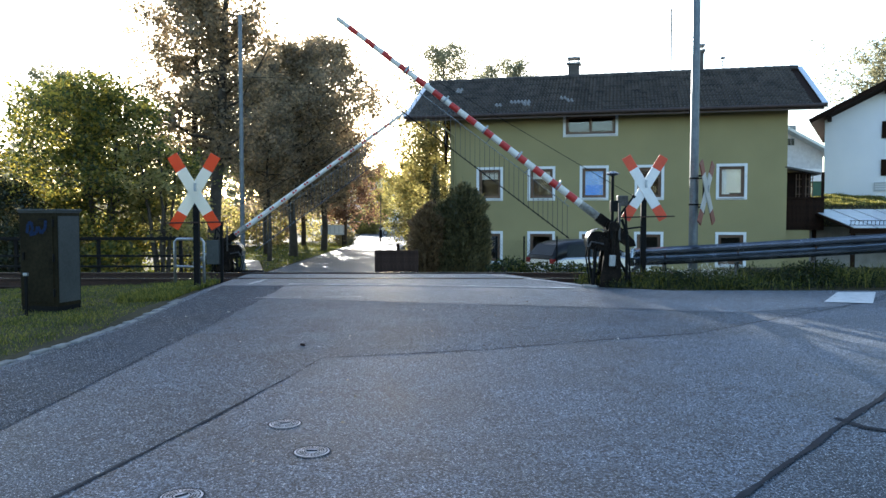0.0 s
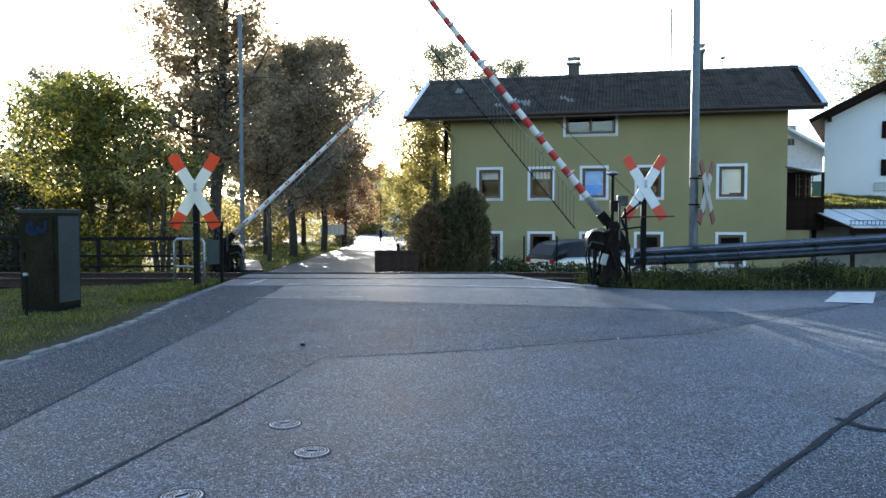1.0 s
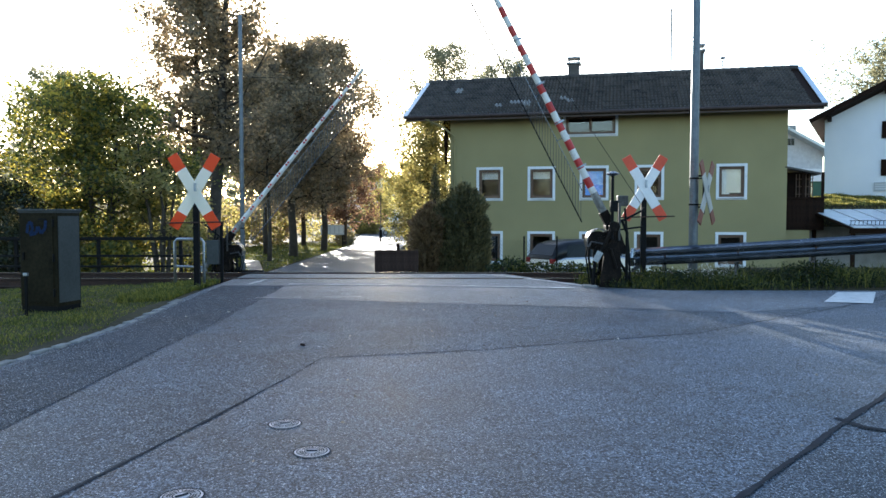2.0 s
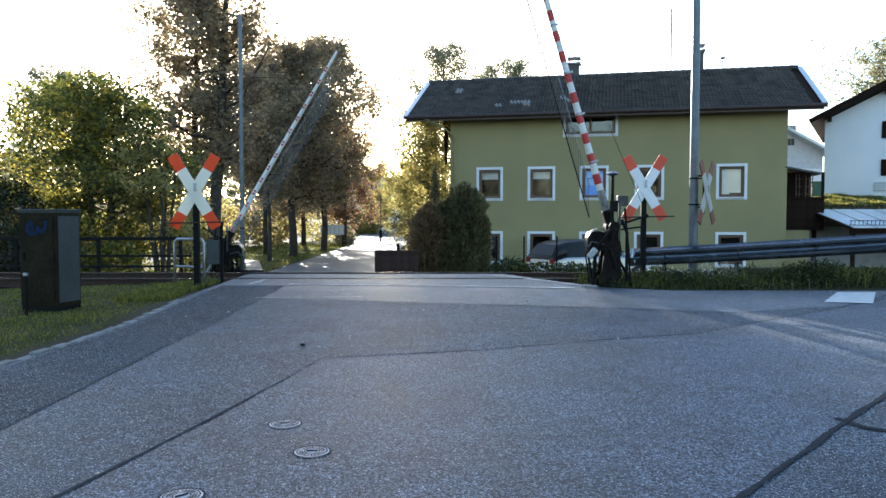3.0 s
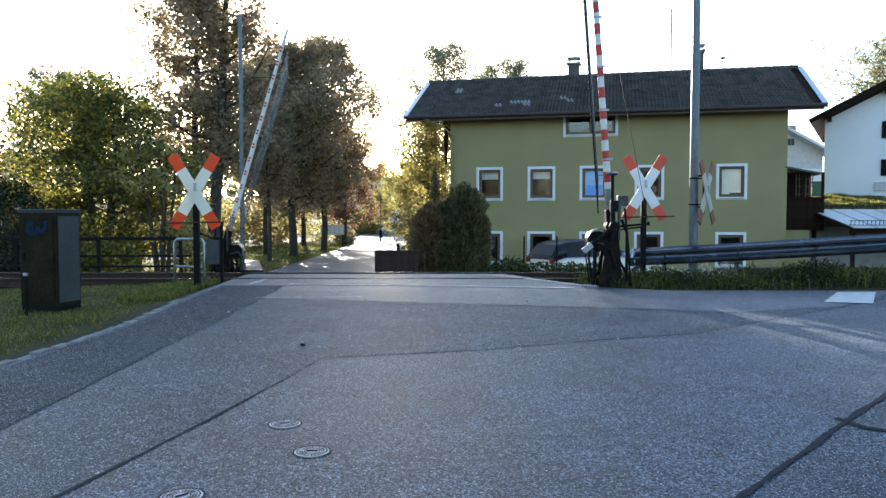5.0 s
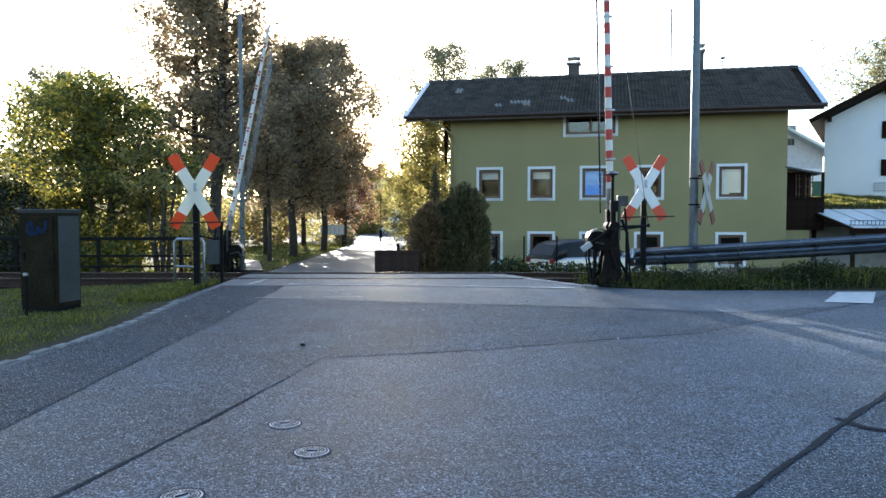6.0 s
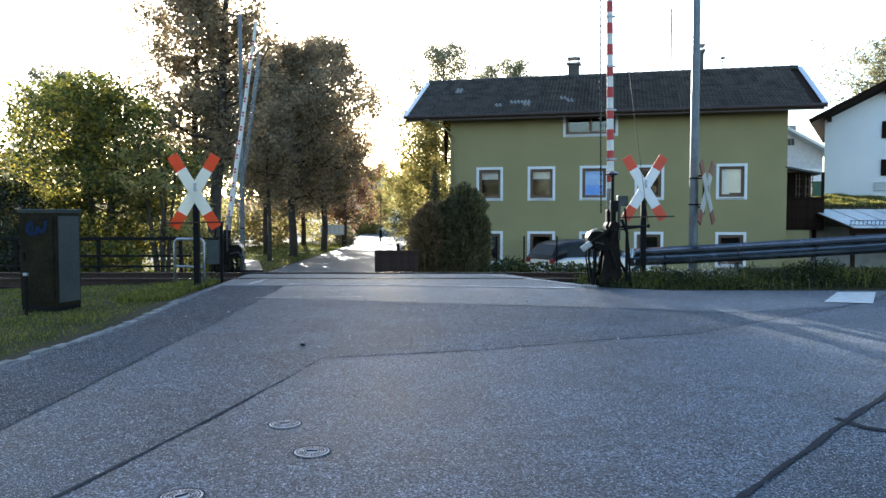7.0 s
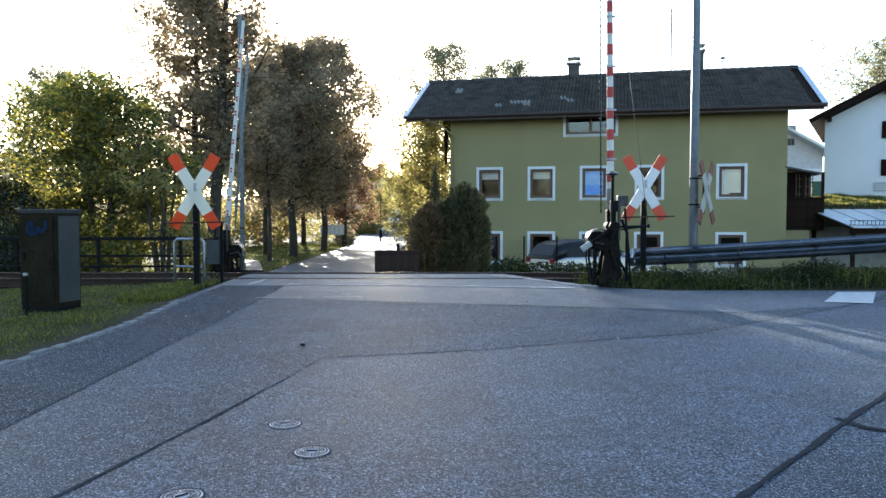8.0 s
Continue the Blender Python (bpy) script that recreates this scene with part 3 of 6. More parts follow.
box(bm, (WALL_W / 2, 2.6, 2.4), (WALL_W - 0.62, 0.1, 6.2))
part("inner_floor", bm, "room_shade", house, "room floors and partition with the indoor dimness put into their colour")
FILLS = ["curtain", "curtain", "blind", "", "drape", "", "", "", "", "", ""]
for (a, b, c, d), fill in zip(OPENINGS, FILLS):
    window_unit(house, a, b, c, d, 2 if b - a > 2 else 1, fill)

# roof: boards, tiles, gutter, verge sheets, chimneys
ROOF_X0, ROOF_X1, EAVE_Y, RIDGE_Y, EAVE_Z, RIDGE_Z = -1.77, 14.62, -0.8, 3.3, 5.56, 7.68
pitch = math.atan2(RIDGE_Z - EAVE_Z, RIDGE_Y - EAVE_Y)
slope_len = math.hypot(RIDGE_Z - EAVE_Z, RIDGE_Y - EAVE_Y)
FRONT = Matrix.Translation((0, EAVE_Y, EAVE_Z)) @ Matrix.Rotation(pitch, 4, "X")
BACK = Matrix.Translation((0, 2 * RIDGE_Y - EAVE_Y, EAVE_Z)) @ Matrix.Rotation(math.pi - pitch, 4, "X") @ Matrix.Diagonal((1, 1, -1, 1))
bm = B()
box(bm, ((ROOF_X0 + ROOF_X1) / 2, slope_len / 2 + 0.03, -0.06), (ROOF_X1 - ROOF_X0 - 0.02, slope_len - 0.06, 0.07), m=FRONT)
box(bm, ((ROOF_X0 + ROOF_X1) / 2, slope_len / 2 + 0.03, -0.06), (ROOF_X1 - ROOF_X0 - 0.02, slope_len - 0.06, 0.07), m=BACK)
roof = part("roof", bm, "wood_dark", house, "dark pitched roof with wide eaves")
for k in range(19):
    bm = B()
    box(bm, (ROOF_X0 + 0.35 + k * (ROOF_X1 - ROOF_X0 - 0.7) / 18, 0.95, -0.16), (0.1, 1.6, 0.13), 0.006, m=FRONT)
    part("rafter", bm, "wood_brown", roof)
for y in (0.9, 2.6, 4.2):
    for x, w in ((ROOF_X0 + 0.9, 1.7), (ROOF_X1 - 0.55, 1.05)):
        bm = B()
        box(bm, (x, y, -0.17), (w, 0.14, 0.14), 0.006, m=FRONT)
        part("purlin", bm, "wood_brown", roof)
bm = B()
tube(bm, [(ROOF_X0 - 0.02, EAVE_Y - 0.07, EAVE_Z - 0.05), (ROOF_X1 + 0.05, EAVE_Y - 0.07, EAVE_Z - 0.05)], [0.075, 0.075], 12)
box(bm, ((ROOF_X0 + ROOF_X1) / 2, EAVE_Y + 0.03, EAVE_Z - 0.1), (ROOF_X1 - ROOF_X0, 0.03, 0.2))
part("gutter", bm, "gutter", house, "brown metal gutter")
bm = B()
tube(bm, [(-0.9, EAVE_Y - 0.05, EAVE_Z - 0.1), (-0.2, -0.35, 5.1), (0.2, -0.08, 4.75), (0.2, -0.08, -0.9)], [0.045] * 4, 10)
part("downpipe", bm, "plaster_green", house, "green painted downpipe", smooth=True)
for x in (ROOF_X0 - 0.02, ROOF_X1 + 0.02):
    bm = B()
    box(bm, (x, slope_len / 2, 0.05), (0.2, slope_len + 0.1, 0.03), 0.006, m=FRONT)
    box(bm, (x + (0.09 if x > 0 else -0.09), slope_len / 2, -0.05), (0.025, slope_len + 0.1, 0.2), m=FRONT)
    part("verge_sheet", bm, "sheet_blue", house, "pale bluish sheet-metal verge")
bm = B()
for k in range(48):
    x = ROOF_X0 + 0.17 + k * 0.34
    cyl(bm, (x - 0.17, RIDGE_Y, RIDGE_Z + 0.03), (x + 0.19, RIDGE_Y, RIDGE_Z + 0.02), 0.13, 0.115, 10)
part("ridge_tiles", bm, "roof_tile", roof, smooth=False)
for x, y, w, h in ((5.05, 3.7, 0.5, 0.75), (10.55, 3.9, 0.42, 1.1)):
    bm = B()
    box(bm, (x, y, RIDGE_Z - 0.1 + h / 2), (w, 0.5, h), 0.01)
    chimney = part("chimney", bm, "roof_tile", roof, "dark clad chimney")
    bm = B()
    box(bm, (x, y, RIDGE_Z + h - 0.06), (w + 0.14, 0.64, 0.08), 0.01)
    part("chimney_collar", bm, "concrete", roof)
    bm = B()
    for sx in (-0.4, 0.4):
        box(bm, (x + sx * w, y, RIDGE_Z + h + 0.06), (0.03, 0.4, 0.2))
    box(bm, (x, y, RIDGE_Z + h + 0.19), (w + 0.1, 0.6, 0.07), 0.01)
    part("chimney_cap", bm, "zinc_dark", roof)
bm = B()
cyl(bm, (11.55, 3.6, RIDGE_Z - 0.1), (11.55, 3.6, RIDGE_Z + 0.62), 0.04)
cyl(bm, (11.55, 3.6, RIDGE_Z + 0.62), (11.55, 3.6, RIDGE_Z + 0.68), 0.13, 0.1)
part("vent_pipe", bm, "zinc_dark", roof)
bm = B()
cyl(bm, (9.35, 3.5, RIDGE_Z), (9.35, 3.5, RIDGE_Z + 2.9), 0.034, seg=6)
box(bm, (9.35, 3.5, RIDGE_Z + 2.85), (0.25, 0.02, 0.02))
part("antenna", bm, "steel_black", roof)
bm = B()
for z, r in ((4.85, 0.08), (4.6, 0.12), (4.35, 0.1)):
    cyl(bm, (-0.28, 0.4, z), (-0.28, 0.4, z + 0.28), r, r * 0.7, 10)
cyl(bm, (-0.28, 0.4, 3.6), (-0.28, 0.4, 4.4), 0.05, 0.06, 10)
box(bm, (-0.14, 0.4, 4.0), (0.26, 0.06, 0.06))
part("wall_lantern", bm, "wood_dark", house, "dark hanging ornament on the gable")
# balcony on the gable
bm = B()
box(bm, (14.25, 1.55, 0.98), (1.35, 2.6, 0.12))
balcony = part("balcony", bm, "wood_dark", house, "dark timber balcony")
board = B()
box(board, (0, 0, 0), (0.134, 0.03, 1.24), 0.004)
first = part("board", board, "wood_dark", balcony, m=pose(13.66, 0.28, 1.4))
for k in range(1, 10):
    o = first.copy()
    scene.collection.objects.link(o)
    o.matrix_basis = pose(13.66 + 0.137 * k, 0.28, 1.4)
for k in range(18):
    o = first.copy()
    scene.collection.objects.link(o)
    o.matrix_basis = pose(14.95, 0.36 + 0.14 * k, 1.4, 0, 0, 90)
bm = B()
box(bm, (14.27, 0.27, 2.04), (1.45, 0.12, 0.07), 0.01)
box(bm, (14.95, 1.55, 2.04), (0.12, 2.6, 0.07), 0.01)
part("handrail", bm, "wood_dark", balcony)
for x, y in ((14.2, 0.3), (14.9, 0.3), (14.9, 2.75)):
    bm = B()
    box(bm, (x, y, 2.55), (0.1, 0.1, 1.0), 0.008)
    part("post", bm, "wood_dark", balcony)
bm = B()
box(bm, (0, 0, 0), (1.35, 3.0, 0.08), 0.01)
part("balcony_roof", bm, "roof_tile", balcony, m=pose(14.1, 1.5, 3.12, 0, 12, 0))
bm = B()
box(bm, (14.0, 1.5, -0.05), (0.9, 2.4, 1.9))
part("annex_wall", bm, "plaster_green", house)

porch = B()
box(porch, (14.05, 0.66, 2.55), (1.0, 0.06, 1.05), 0.005)
part("porch_wall", porch, "wood_dark", balcony, "dark boarded porch wall")
lattice = B()
for k in range(6):
    box(lattice, (14.0 + 0.12 * k, 0.6, 2.52), (0.025, 0.03, 0.95))
for z in (2.2, 2.5, 2.8):
    box(lattice, (14.3, 0.595, z), (0.64, 0.02, 0.025))
part("lattice", lattice, "wood_brown", balcony, "brown wooden lattice")

# ---------------------------------------------------------------- crossing: crosses
def cross_board(bm, a, b, w, y0, y1, tilt):
    box(bm, ((0), (y0 + y1) / 2, (a + b) / 2), (w, y1 - y0, b - a), 0.006, m=Matrix.Rotation(tilt, 4, "Y"))
    return bm


def crossbuck(m, height, size, bar=True, post=True, white="sign_white_lit", red="sign_red_lit"):
    """A diagonal cross of two boards with red ends, on a post."""
    c = thing("crossbuck_sign", m, "white railway cross with orange-red board ends on a dark post", "railway sign", "railway crosses")
    half, w = size / 2, size * 0.132
    for k, tilt in enumerate((math.radians(31), math.radians(-31))):
        y0 = -0.035 - 0.02 * k
        o = part("board", cross_board(B(), -half * 0.6, half * 0.6, w, y0 - 0.018, y0, tilt), white, c, m=pose(0, 0, height))
        for s in (-1, 1):
            lo, hi = sorted((s * half * 0.602, s * half))
            part("board_end", cross_board(B(), lo, hi, w, y0 - 0.018, y0, tilt), red, o, "orange-red board end")
    bm = B()
    if post:
        box(bm, (0, 0.02, (height + 0.15) / 2), (0.09, 0.09, height + 0.15), 0.012)
        part("post", bm, "steel_black", c, "dark post")
    else:
        for z in (-0.25, 0.3):
            box(bm, (0, 0.06, height + z), (0.05, 0.16, 0.03))
        box(bm, (0, 0.0, height), (0.05, 0.03, 0.75), 0.005)
        part("bracket", bm, "steel_black", c, "dark mounting bracket")
    bm = B()
    box(bm, (0.02, -0.085, height + 0.07), (0.04, 0.012, 0.13), 0.003)
    part("plate", bm, "zinc", c, "small grey plate")
    if bar:
        bm = B()
        cyl(bm, (-0.46, -0.09, height - 0.5), (0.5, -0.09, height - 0.48), 0.011, seg=8)
        part("cross_rod", bm, "rust", c)
    return c


crossbuck(pose(-3.95, 11.8, 0.08, 0, 0, 0), 1.62, 1.335)
track_post = thing("marker_post", pose(-3.86, 12.85, 0.08), "thin dark steel post at the tracks", "post")
bm = B()
box(bm, (0, 0, 0.52), (0.05, 0.05, 1.18), 0.006)
part("shaft", bm, "steel_black", track_post)
bm = B()
box(bm, (0, 0, 1.12), (0.065, 0.065, 0.03), 0.005)
part("cap", bm, "rust", track_post)
crossbuck(pose(3.44, 12.65, 0.12, 0, 0, -4), 1.67, 1.24, white="board_white", red="board_red")

# ---------------------------------------------------------------- crossing: barriers
RIGHT_UP = [(0, 37.1), (0.25, 41.1), (0.5, 44.8), (0.75, 48.1), (1, 51.1), (1.25, 54.2), (1.5, 57.0), (1.7, 59.4), (2.0, 62.8), (2.4, 67.5), (2.8, 71.8), (3, 73.6), (3.5, 77.5), (4, 80.7), (4.5, 83.4), (5.0, 85.6), (5.5, 87.2), (6, 88.4), (6.5, 89.0), (7, 89.2), (8, 89.2)]
LEFT_UP = [(0, 35.6), (0.5, 39.3), (1, 43.2), (1.5, 47.2), (2, 51.2), (2.5, 55.2), (3, 59.2), (3.5, 63.0), (4, 66.7), (4.5, 70.1), (5, 73.2), (5.5, 75.8), (6, 78.0), (6.5, 79.8), (7, 81.5), (7.5, 83.2), (8, 84.8)]
KEYED = []
DROP, HANG = 0.52, 0.15


def barrier(m, side, length, rises, pivot_z, r0, r1, dots):
    """A lifting barrier; side -1 reaches to the left when it is down."""
    b = thing("level_crossing_barrier", m, "lifting barrier with red and white boom, hanging lattice and dark drive" if not dots else "lifting barrier with white boom, red reflectors and dark drive", "barrier", "crossing barriers")
    # stand
    bm = B()
    prism(bm, [(-0.21, 0), (0.15, 0), (0.12, pivot_z * 0.5), (0.085, pivot_z - 0.12), (0.05, pivot_z + 0.08), (-0.05, pivot_z + 0.08), (-0.085, pivot_z - 0.12), (-0.15, pivot_z * 0.5)], 0.1, 0.16)
    prism(bm, [(-0.21, 0), (0.15, 0), (0.12, pivot_z * 0.5), (0.085, pivot_z - 0.12), (0.05, pivot_z + 0.08), (-0.05, pivot_z + 0.08), (-0.085, pivot_z - 0.12), (-0.15, pivot_z * 0.5)], -0.2, -0.14)
    box(bm, (0, -0.02, 0.2), (0.22, 0.28, 0.4), 0.02)
    box(bm, (0, -0.02, 0.62), (0.1, 0.26, 0.3), 0.02)
    box(bm, (side * 0.02, -0.17, pivot_z - 0.16), (0.16, 0.08, 0.2), 0.02)
    cyl(bm, (0.05, -0.2, 0.3), (-0.05, -0.2, 0.62), 0.03, seg=8)
    part("stand", bm, "grease_black", b, "dark greasy cast stand")
    bm = B()
    box(bm, (0, 0.05, -0.08), (0.5, 0.5, 0.16), 0.02)
    part("foundation", bm, "concrete", b)
    bm = B()
    cyl(bm, (0, -0.26, pivot_z), (0, 0.22, pivot_z), 0.055, seg=18)
    cyl(bm, (0, -0.29, pivot_z), (0, -0.26, pivot_z), 0.09, seg=8)
    part("axle", bm, "grease_black", b)
    bm = B()
    cyl(bm, (side * 0.2, -0.1, pivot_z - 0.24), (side * 0.2, 0.12, pivot_z - 0.24), 0.13, seg=24)
    for y in (-0.11, 0.12):
        cyl(bm, (side * 0.2, y, pivot_z - 0.24), (side * 0.2, y + 0.012, pivot_z - 0.24), 0.165, seg=24)
    part("winding_drum", bm, "grease_black", b, "dark winding drum")
    bm = B()
    arc = [(side * 0.2 + math.cos(q) * 0.21 * side, pivot_z - 0.24 + math.sin(q) * 0.21) for q in [radians(-25 + 14 * k) for k in range(14)]]
    for (x0, z0), (x1, z1) in zip(arc, arc[1:]):
        bm.faces.new([bm.verts.new(q) for q in ((x0, -0.14, z0), (x1, -0.14, z1), (x1, 0.15, z1), (x0, 0.15, z0))])
    bmesh.ops.remove_doubles(bm, verts=bm.verts, dist=0.001)
    bmesh.ops.solidify(bm, geom=bm.faces[:], thickness=0.012)
    part("drum_guard", bm, "zinc_dark", b, "curved sheet-metal drum guard")
    for dx, dy in ((0.36, -0.08), (0.33, 0.0), (0.37, 0.06), (0.28, -0.1)):
        bm = B()
        tube(bm, [(side * dx, dy, pivot_z - 0.28), (side * (dx + 0.02), dy, pivot_z - 0.5), (side * (dx - 0.05), dy, 0.0)], [0.013] * 3, 6)
        part("cable_pipe", bm, "steel_black", b)
    bm = B()
    box(bm, (0.09, -0.22, pivot_z + 0.08), (0.035, 0.03, 0.6), 0.004)
    part("channel_bar", bm, "iron", b, "grey upright channel bar")
    bm = B()
    box(bm, (side * 0.36, -0.1, 0.0), (0.22, 0.2, 0.06), 0.012)
    part("base_slab", bm, "concrete", b, "small pale concrete slab")
    bm = B()
    for k in range(14):
        box(bm, (0.115, 0, 0), (0.03, 0.04, 0.025), m=Matrix.Translation((side * 0.16, -0.19, pivot_z - 0.28)) @ Matrix.Rotation(k * math.tau / 14, 4, "Y"))
    cyl(bm, (side * 0.16, -0.205, pivot_z - 0.28), (side * 0.16, -0.175, pivot_z - 0.28), 0.11, seg=24)
    cyl(bm, (side * 0.16, -0.23, pivot_z - 0.28), (side * 0.16, -0.2, pivot_z - 0.28), 0.035, seg=10)
    part("gear_wheel", bm, "grease_black", b, "dark toothed gear wheel")
    bm = B()
    tube(bm, [(side * 0.16, -0.24, pivot_z - 0.28), (side * 0.36, -0.24, pivot_z - 0.24), (side * 0.4, -0.24, pivot_z - 0.32)], [0.014, 0.014, 0.02], 8)
    part("crank_handle", bm, "iron", b)
    for pts, r in (([(-side * 0.24, -0.12, 0), (-side * 0.24, -0.12, pivot_z - 0.1), (-side * 0.15, -0.12, pivot_z + 0.12)], 0.026), ([(-side * 0.3, -0.12, 0), (-side * 0.28, -0.12, 0.5), (-side * 0.2, -0.12, pivot_z + 0.3)], 0.018), ([(-side * 0.36, -0.05, 0), (-side * 0.1, -0.05, 0.5)], 0.02), ([(-side * 0.1, 0.1, 0.55), (side * 0.28, 0.1, 0.1)], 0.02), ([(side * 0.3, -0.1, 0.0), (side * 0.26, -0.1, pivot_z - 0.3)], 0.03), ([(-side * 0.12, -0.1, pivot_z - 0.05), (-side * 0.5, -0.1, pivot_z + 0.0)], 0.014)):
        bm = B()
        tube(bm, pts, [r] * len(pts), 8)
        part("cable_pipe", bm, "steel_black", b)
    bm = B()
    if not dots:
        cyl(bm, (-0.03, -0.24, pivot_z - 0.2), (-0.03, -0.24, pivot_z + 0.82), 0.026, seg=10)
        part("bell_mast", bm, "steel_black", b)
        bm = B()
        cyl(bm, (-0.03, -0.24, pivot_z + 0.82), (-0.03, -0.24, pivot_z + 0.85), 0.06, 0.115, 20)
        cyl(bm, (-0.03, -0.24, pivot_z + 0.85), (-0.03, -0.24, pivot_z + 0.89), 0.115, 0.03, 20)
        part("bell", bm, "zinc_dark", b, "domed grey bell")
        bm = B()
        box(bm, (-0.01, -0.26, pivot_z + 0.33), (0.12, 0.1, 0.18), 0.012)
        part("relay_box", bm, "steel_black", b)
        bm = B()
        box(bm, (0.175, -0.05, pivot_z + 0.42), (0.17, 0.12, 0.17), 0.012)
        cyl(bm, (0.12, -0.05, pivot_z - 0.1), (0.12, -0.05, pivot_z + 0.35), 0.02, seg=8)
        box(bm, (0.18, -0.115, pivot_z + 0.42), (0.07, 0.006, 0.02))
        part("switch_box", bm, "iron", b, "grey switch box")
    else:
        box(bm, (-0.2, -0.32, pivot_z - 0.24), (0.29, 0.18, 0.56), 0.012)
        part("switch_box", bm, "cabinet_grey", b, "grey switch box on the drive")
    # boom
    bm = B()
    rad = lambda s: r0 + (r1 - r0) * s / length
    tube(bm, [(side * s, 0, 0) for s in (0.62, length * 0.5, length)], [rad(0.62), rad(length * 0.5), rad(length)], 16)
    boom = part("boom", bm, "boom_white", b, "long tapering boom", smooth=False, m=pose(0, 0, pivot_z))
    bm = B()
    tube(bm, [(side * s, 0, 0) for s in (0.22, 0.62)], [r0 + 0.004, r0 + 0.002], 16)
    part("boom_root", bm, "boom_worn", boom, "worn grey boom root")
    bm = B()
    box(bm, (side * 0.14, 0, 0), (0.28, 0.15, 0.15), 0.02)
    cyl(bm, (0, -0.1, 0), (0, 0.1, 0), 0.1, seg=20)
    part("boom_socket", bm, "grease_black", boom)
    # counterweight arm behind the axle
    bm = B()
    prism(bm, [(-side * 0.02, 0.09), (-side * 0.02, -0.1), (-side * 0.42, -0.1), (-side * 0.5, -0.02), (-side * 0.42, 0.04)], -0.13, 0.09)
    part("counterweight", bm, "grease_black", boom, "dark counterweight")
    if not dots:
        bm = B()
        tube(bm, [(0.02, -0.24, -0.03), (0.25, -0.24, -0.36)], [0.035, 0.03], 8)
        part("weight_lever", bm, "grease_black", boom, "dark lever turning with the boom")
        bm = B()
        box(bm, (0, 0, 0), (0.18, 0.03, 0.1), 0.008, m=Matrix.Translation((0.31, -0.25, -0.45)) @ Matrix.Rotation(radians(55), 4, "Y"))
        part("lever_plate", bm, "zinc", boom, "bright metal plate on the lever")
    else:
        bm = B()
        tube(bm, [(-side * 0.3, -0.02, 0), (-side * 0.86, -0.02, 0)], [r0 * 0.9, r0 * 0.75], 14)
        part("boom_tail", bm, "boom_worn", boom, "pale boom tail behind the axle")
        bm = B()
        bmesh.ops.create_uvsphere(bm, u_segments=14, v_segments=8, radius=0.09, matrix=Matrix.Translation((-side * 0.88, -0.02, -0.02)))
        part("tail_weight", bm, "concrete", boom, "pale round weight", smooth=True)
    # stay mast and wire
    bm = B()
    cyl(bm, (-side * 0.01, 0, 0.05), (0, 0, 0.62), 0.022, 0.016, 8)
    box(bm, (0, 0, 0.62), (0.06, 0.03, 0.04))
    part("stay_mast", bm, "steel_black", boom)
    bm = B()
    cyl(bm, (0, 0, 0.62), (side * length * 0.84, 0, rad(length * 0.84)), 0.005, seg=5)
    part("stay_wire", bm, "steel_black", boom)
    # bands
    if not dots:
        k, s = 0, 0.725
        while s + 0.17 < length:
            bm = B()
            tube(bm, [(side * s, 0, 0), (side * (s + 0.17), 0, 0)], [rad(s) + 0.003, rad(s + 0.17) + 0.003], 16)
            part("red_band", bm, "boom_red", boom)
            s += 0.343
        for s in (1.1, 1.9, 2.6, 3.4, 4.2):
            bm = B()
            tube(bm, [(side * (s - 0.015), 0, 0), (side * (s + 0.015), 0, 0)], [rad(s) + 0.01] * 2, 16)
            box(bm, (side * s, 0, rad(s) + 0.02), (0.03, 0.03, 0.05))
            part("clamp", bm, "zinc", boom)
    else:
        disc = B()
        for q in (-0.035, 0.035):
            cyl(disc, (q, 0.006, 0), (q, -0.012, 0), 0.026, seg=10)
        s, mesh_first = 0.35, None
        while s < length - 0.2:
            r = rad(s)
            if mesh_first is None:
                mesh_first = part("reflector", disc, "boom_red", boom, "pair of round red reflectors", m=pose(side * s, -r, 0))
            else:
                o = mesh_first.copy()
                scene.collection.objects.link(o)
                o.matrix_basis = pose(side * s, -r, 0)
            s += 0.335
    # hanging lattice
    n = int((length * 0.9 - 0.78) / 0.1)
    rod = B()
    cyl(rod, (0, 0, 0), (0, 0, -DROP), 0.005 if dots else 0.0045, seg=5)
    first = None
    for k in range(n + 1):
        s = 0.78 + 0.1 * k
        if first is None:
            o = first = part("lattice_rod", rod, "zinc_dark" if dots else "iron", boom, "thin hanging rod")
        else:
            o = first.copy()
            scene.collection.objects.link(o)
        KEYED.append((o, [(t, pose(side * s, 0, -HANG, 0, a * side, 0)) for t, a in rises]))
    bm = B()
    cyl(bm, (side * 0.74, 0, 0), (side * (0.82 + 0.1 * n), 0, 0), 0.009, seg=8)
    for k in range(n + 1):
        cyl(bm, (side * (0.78 + 0.1 * k), 0, -0.016), (side * (0.78 + 0.1 * k), 0, 0.016), 0.008, seg=6)
    bar = part("lattice_bar", bm, "zinc_dark" if dots else "steel_black", boom, "lower bar of the hanging lattice")
    KEYED.append((bar, [(t, pose(-side * DROP * math.sin(radians(a)), 0, -HANG - DROP * math.cos(radians(a)))) for t, a in rises]))
    bm = B()
    cyl(bm, (side * 0.74, 0, -HANG), (side * (0.82 + 0.1 * n), 0, -HANG), 0.006, seg=6)
    for s in np.arange(0.85, 0.82 + 0.1 * n, 0.8):
        cyl(bm, (side * s, 0, 0), (side * s, 0, -HANG), 0.008, seg=6)
    part("lattice_rail", bm, "zinc_dark", boom)
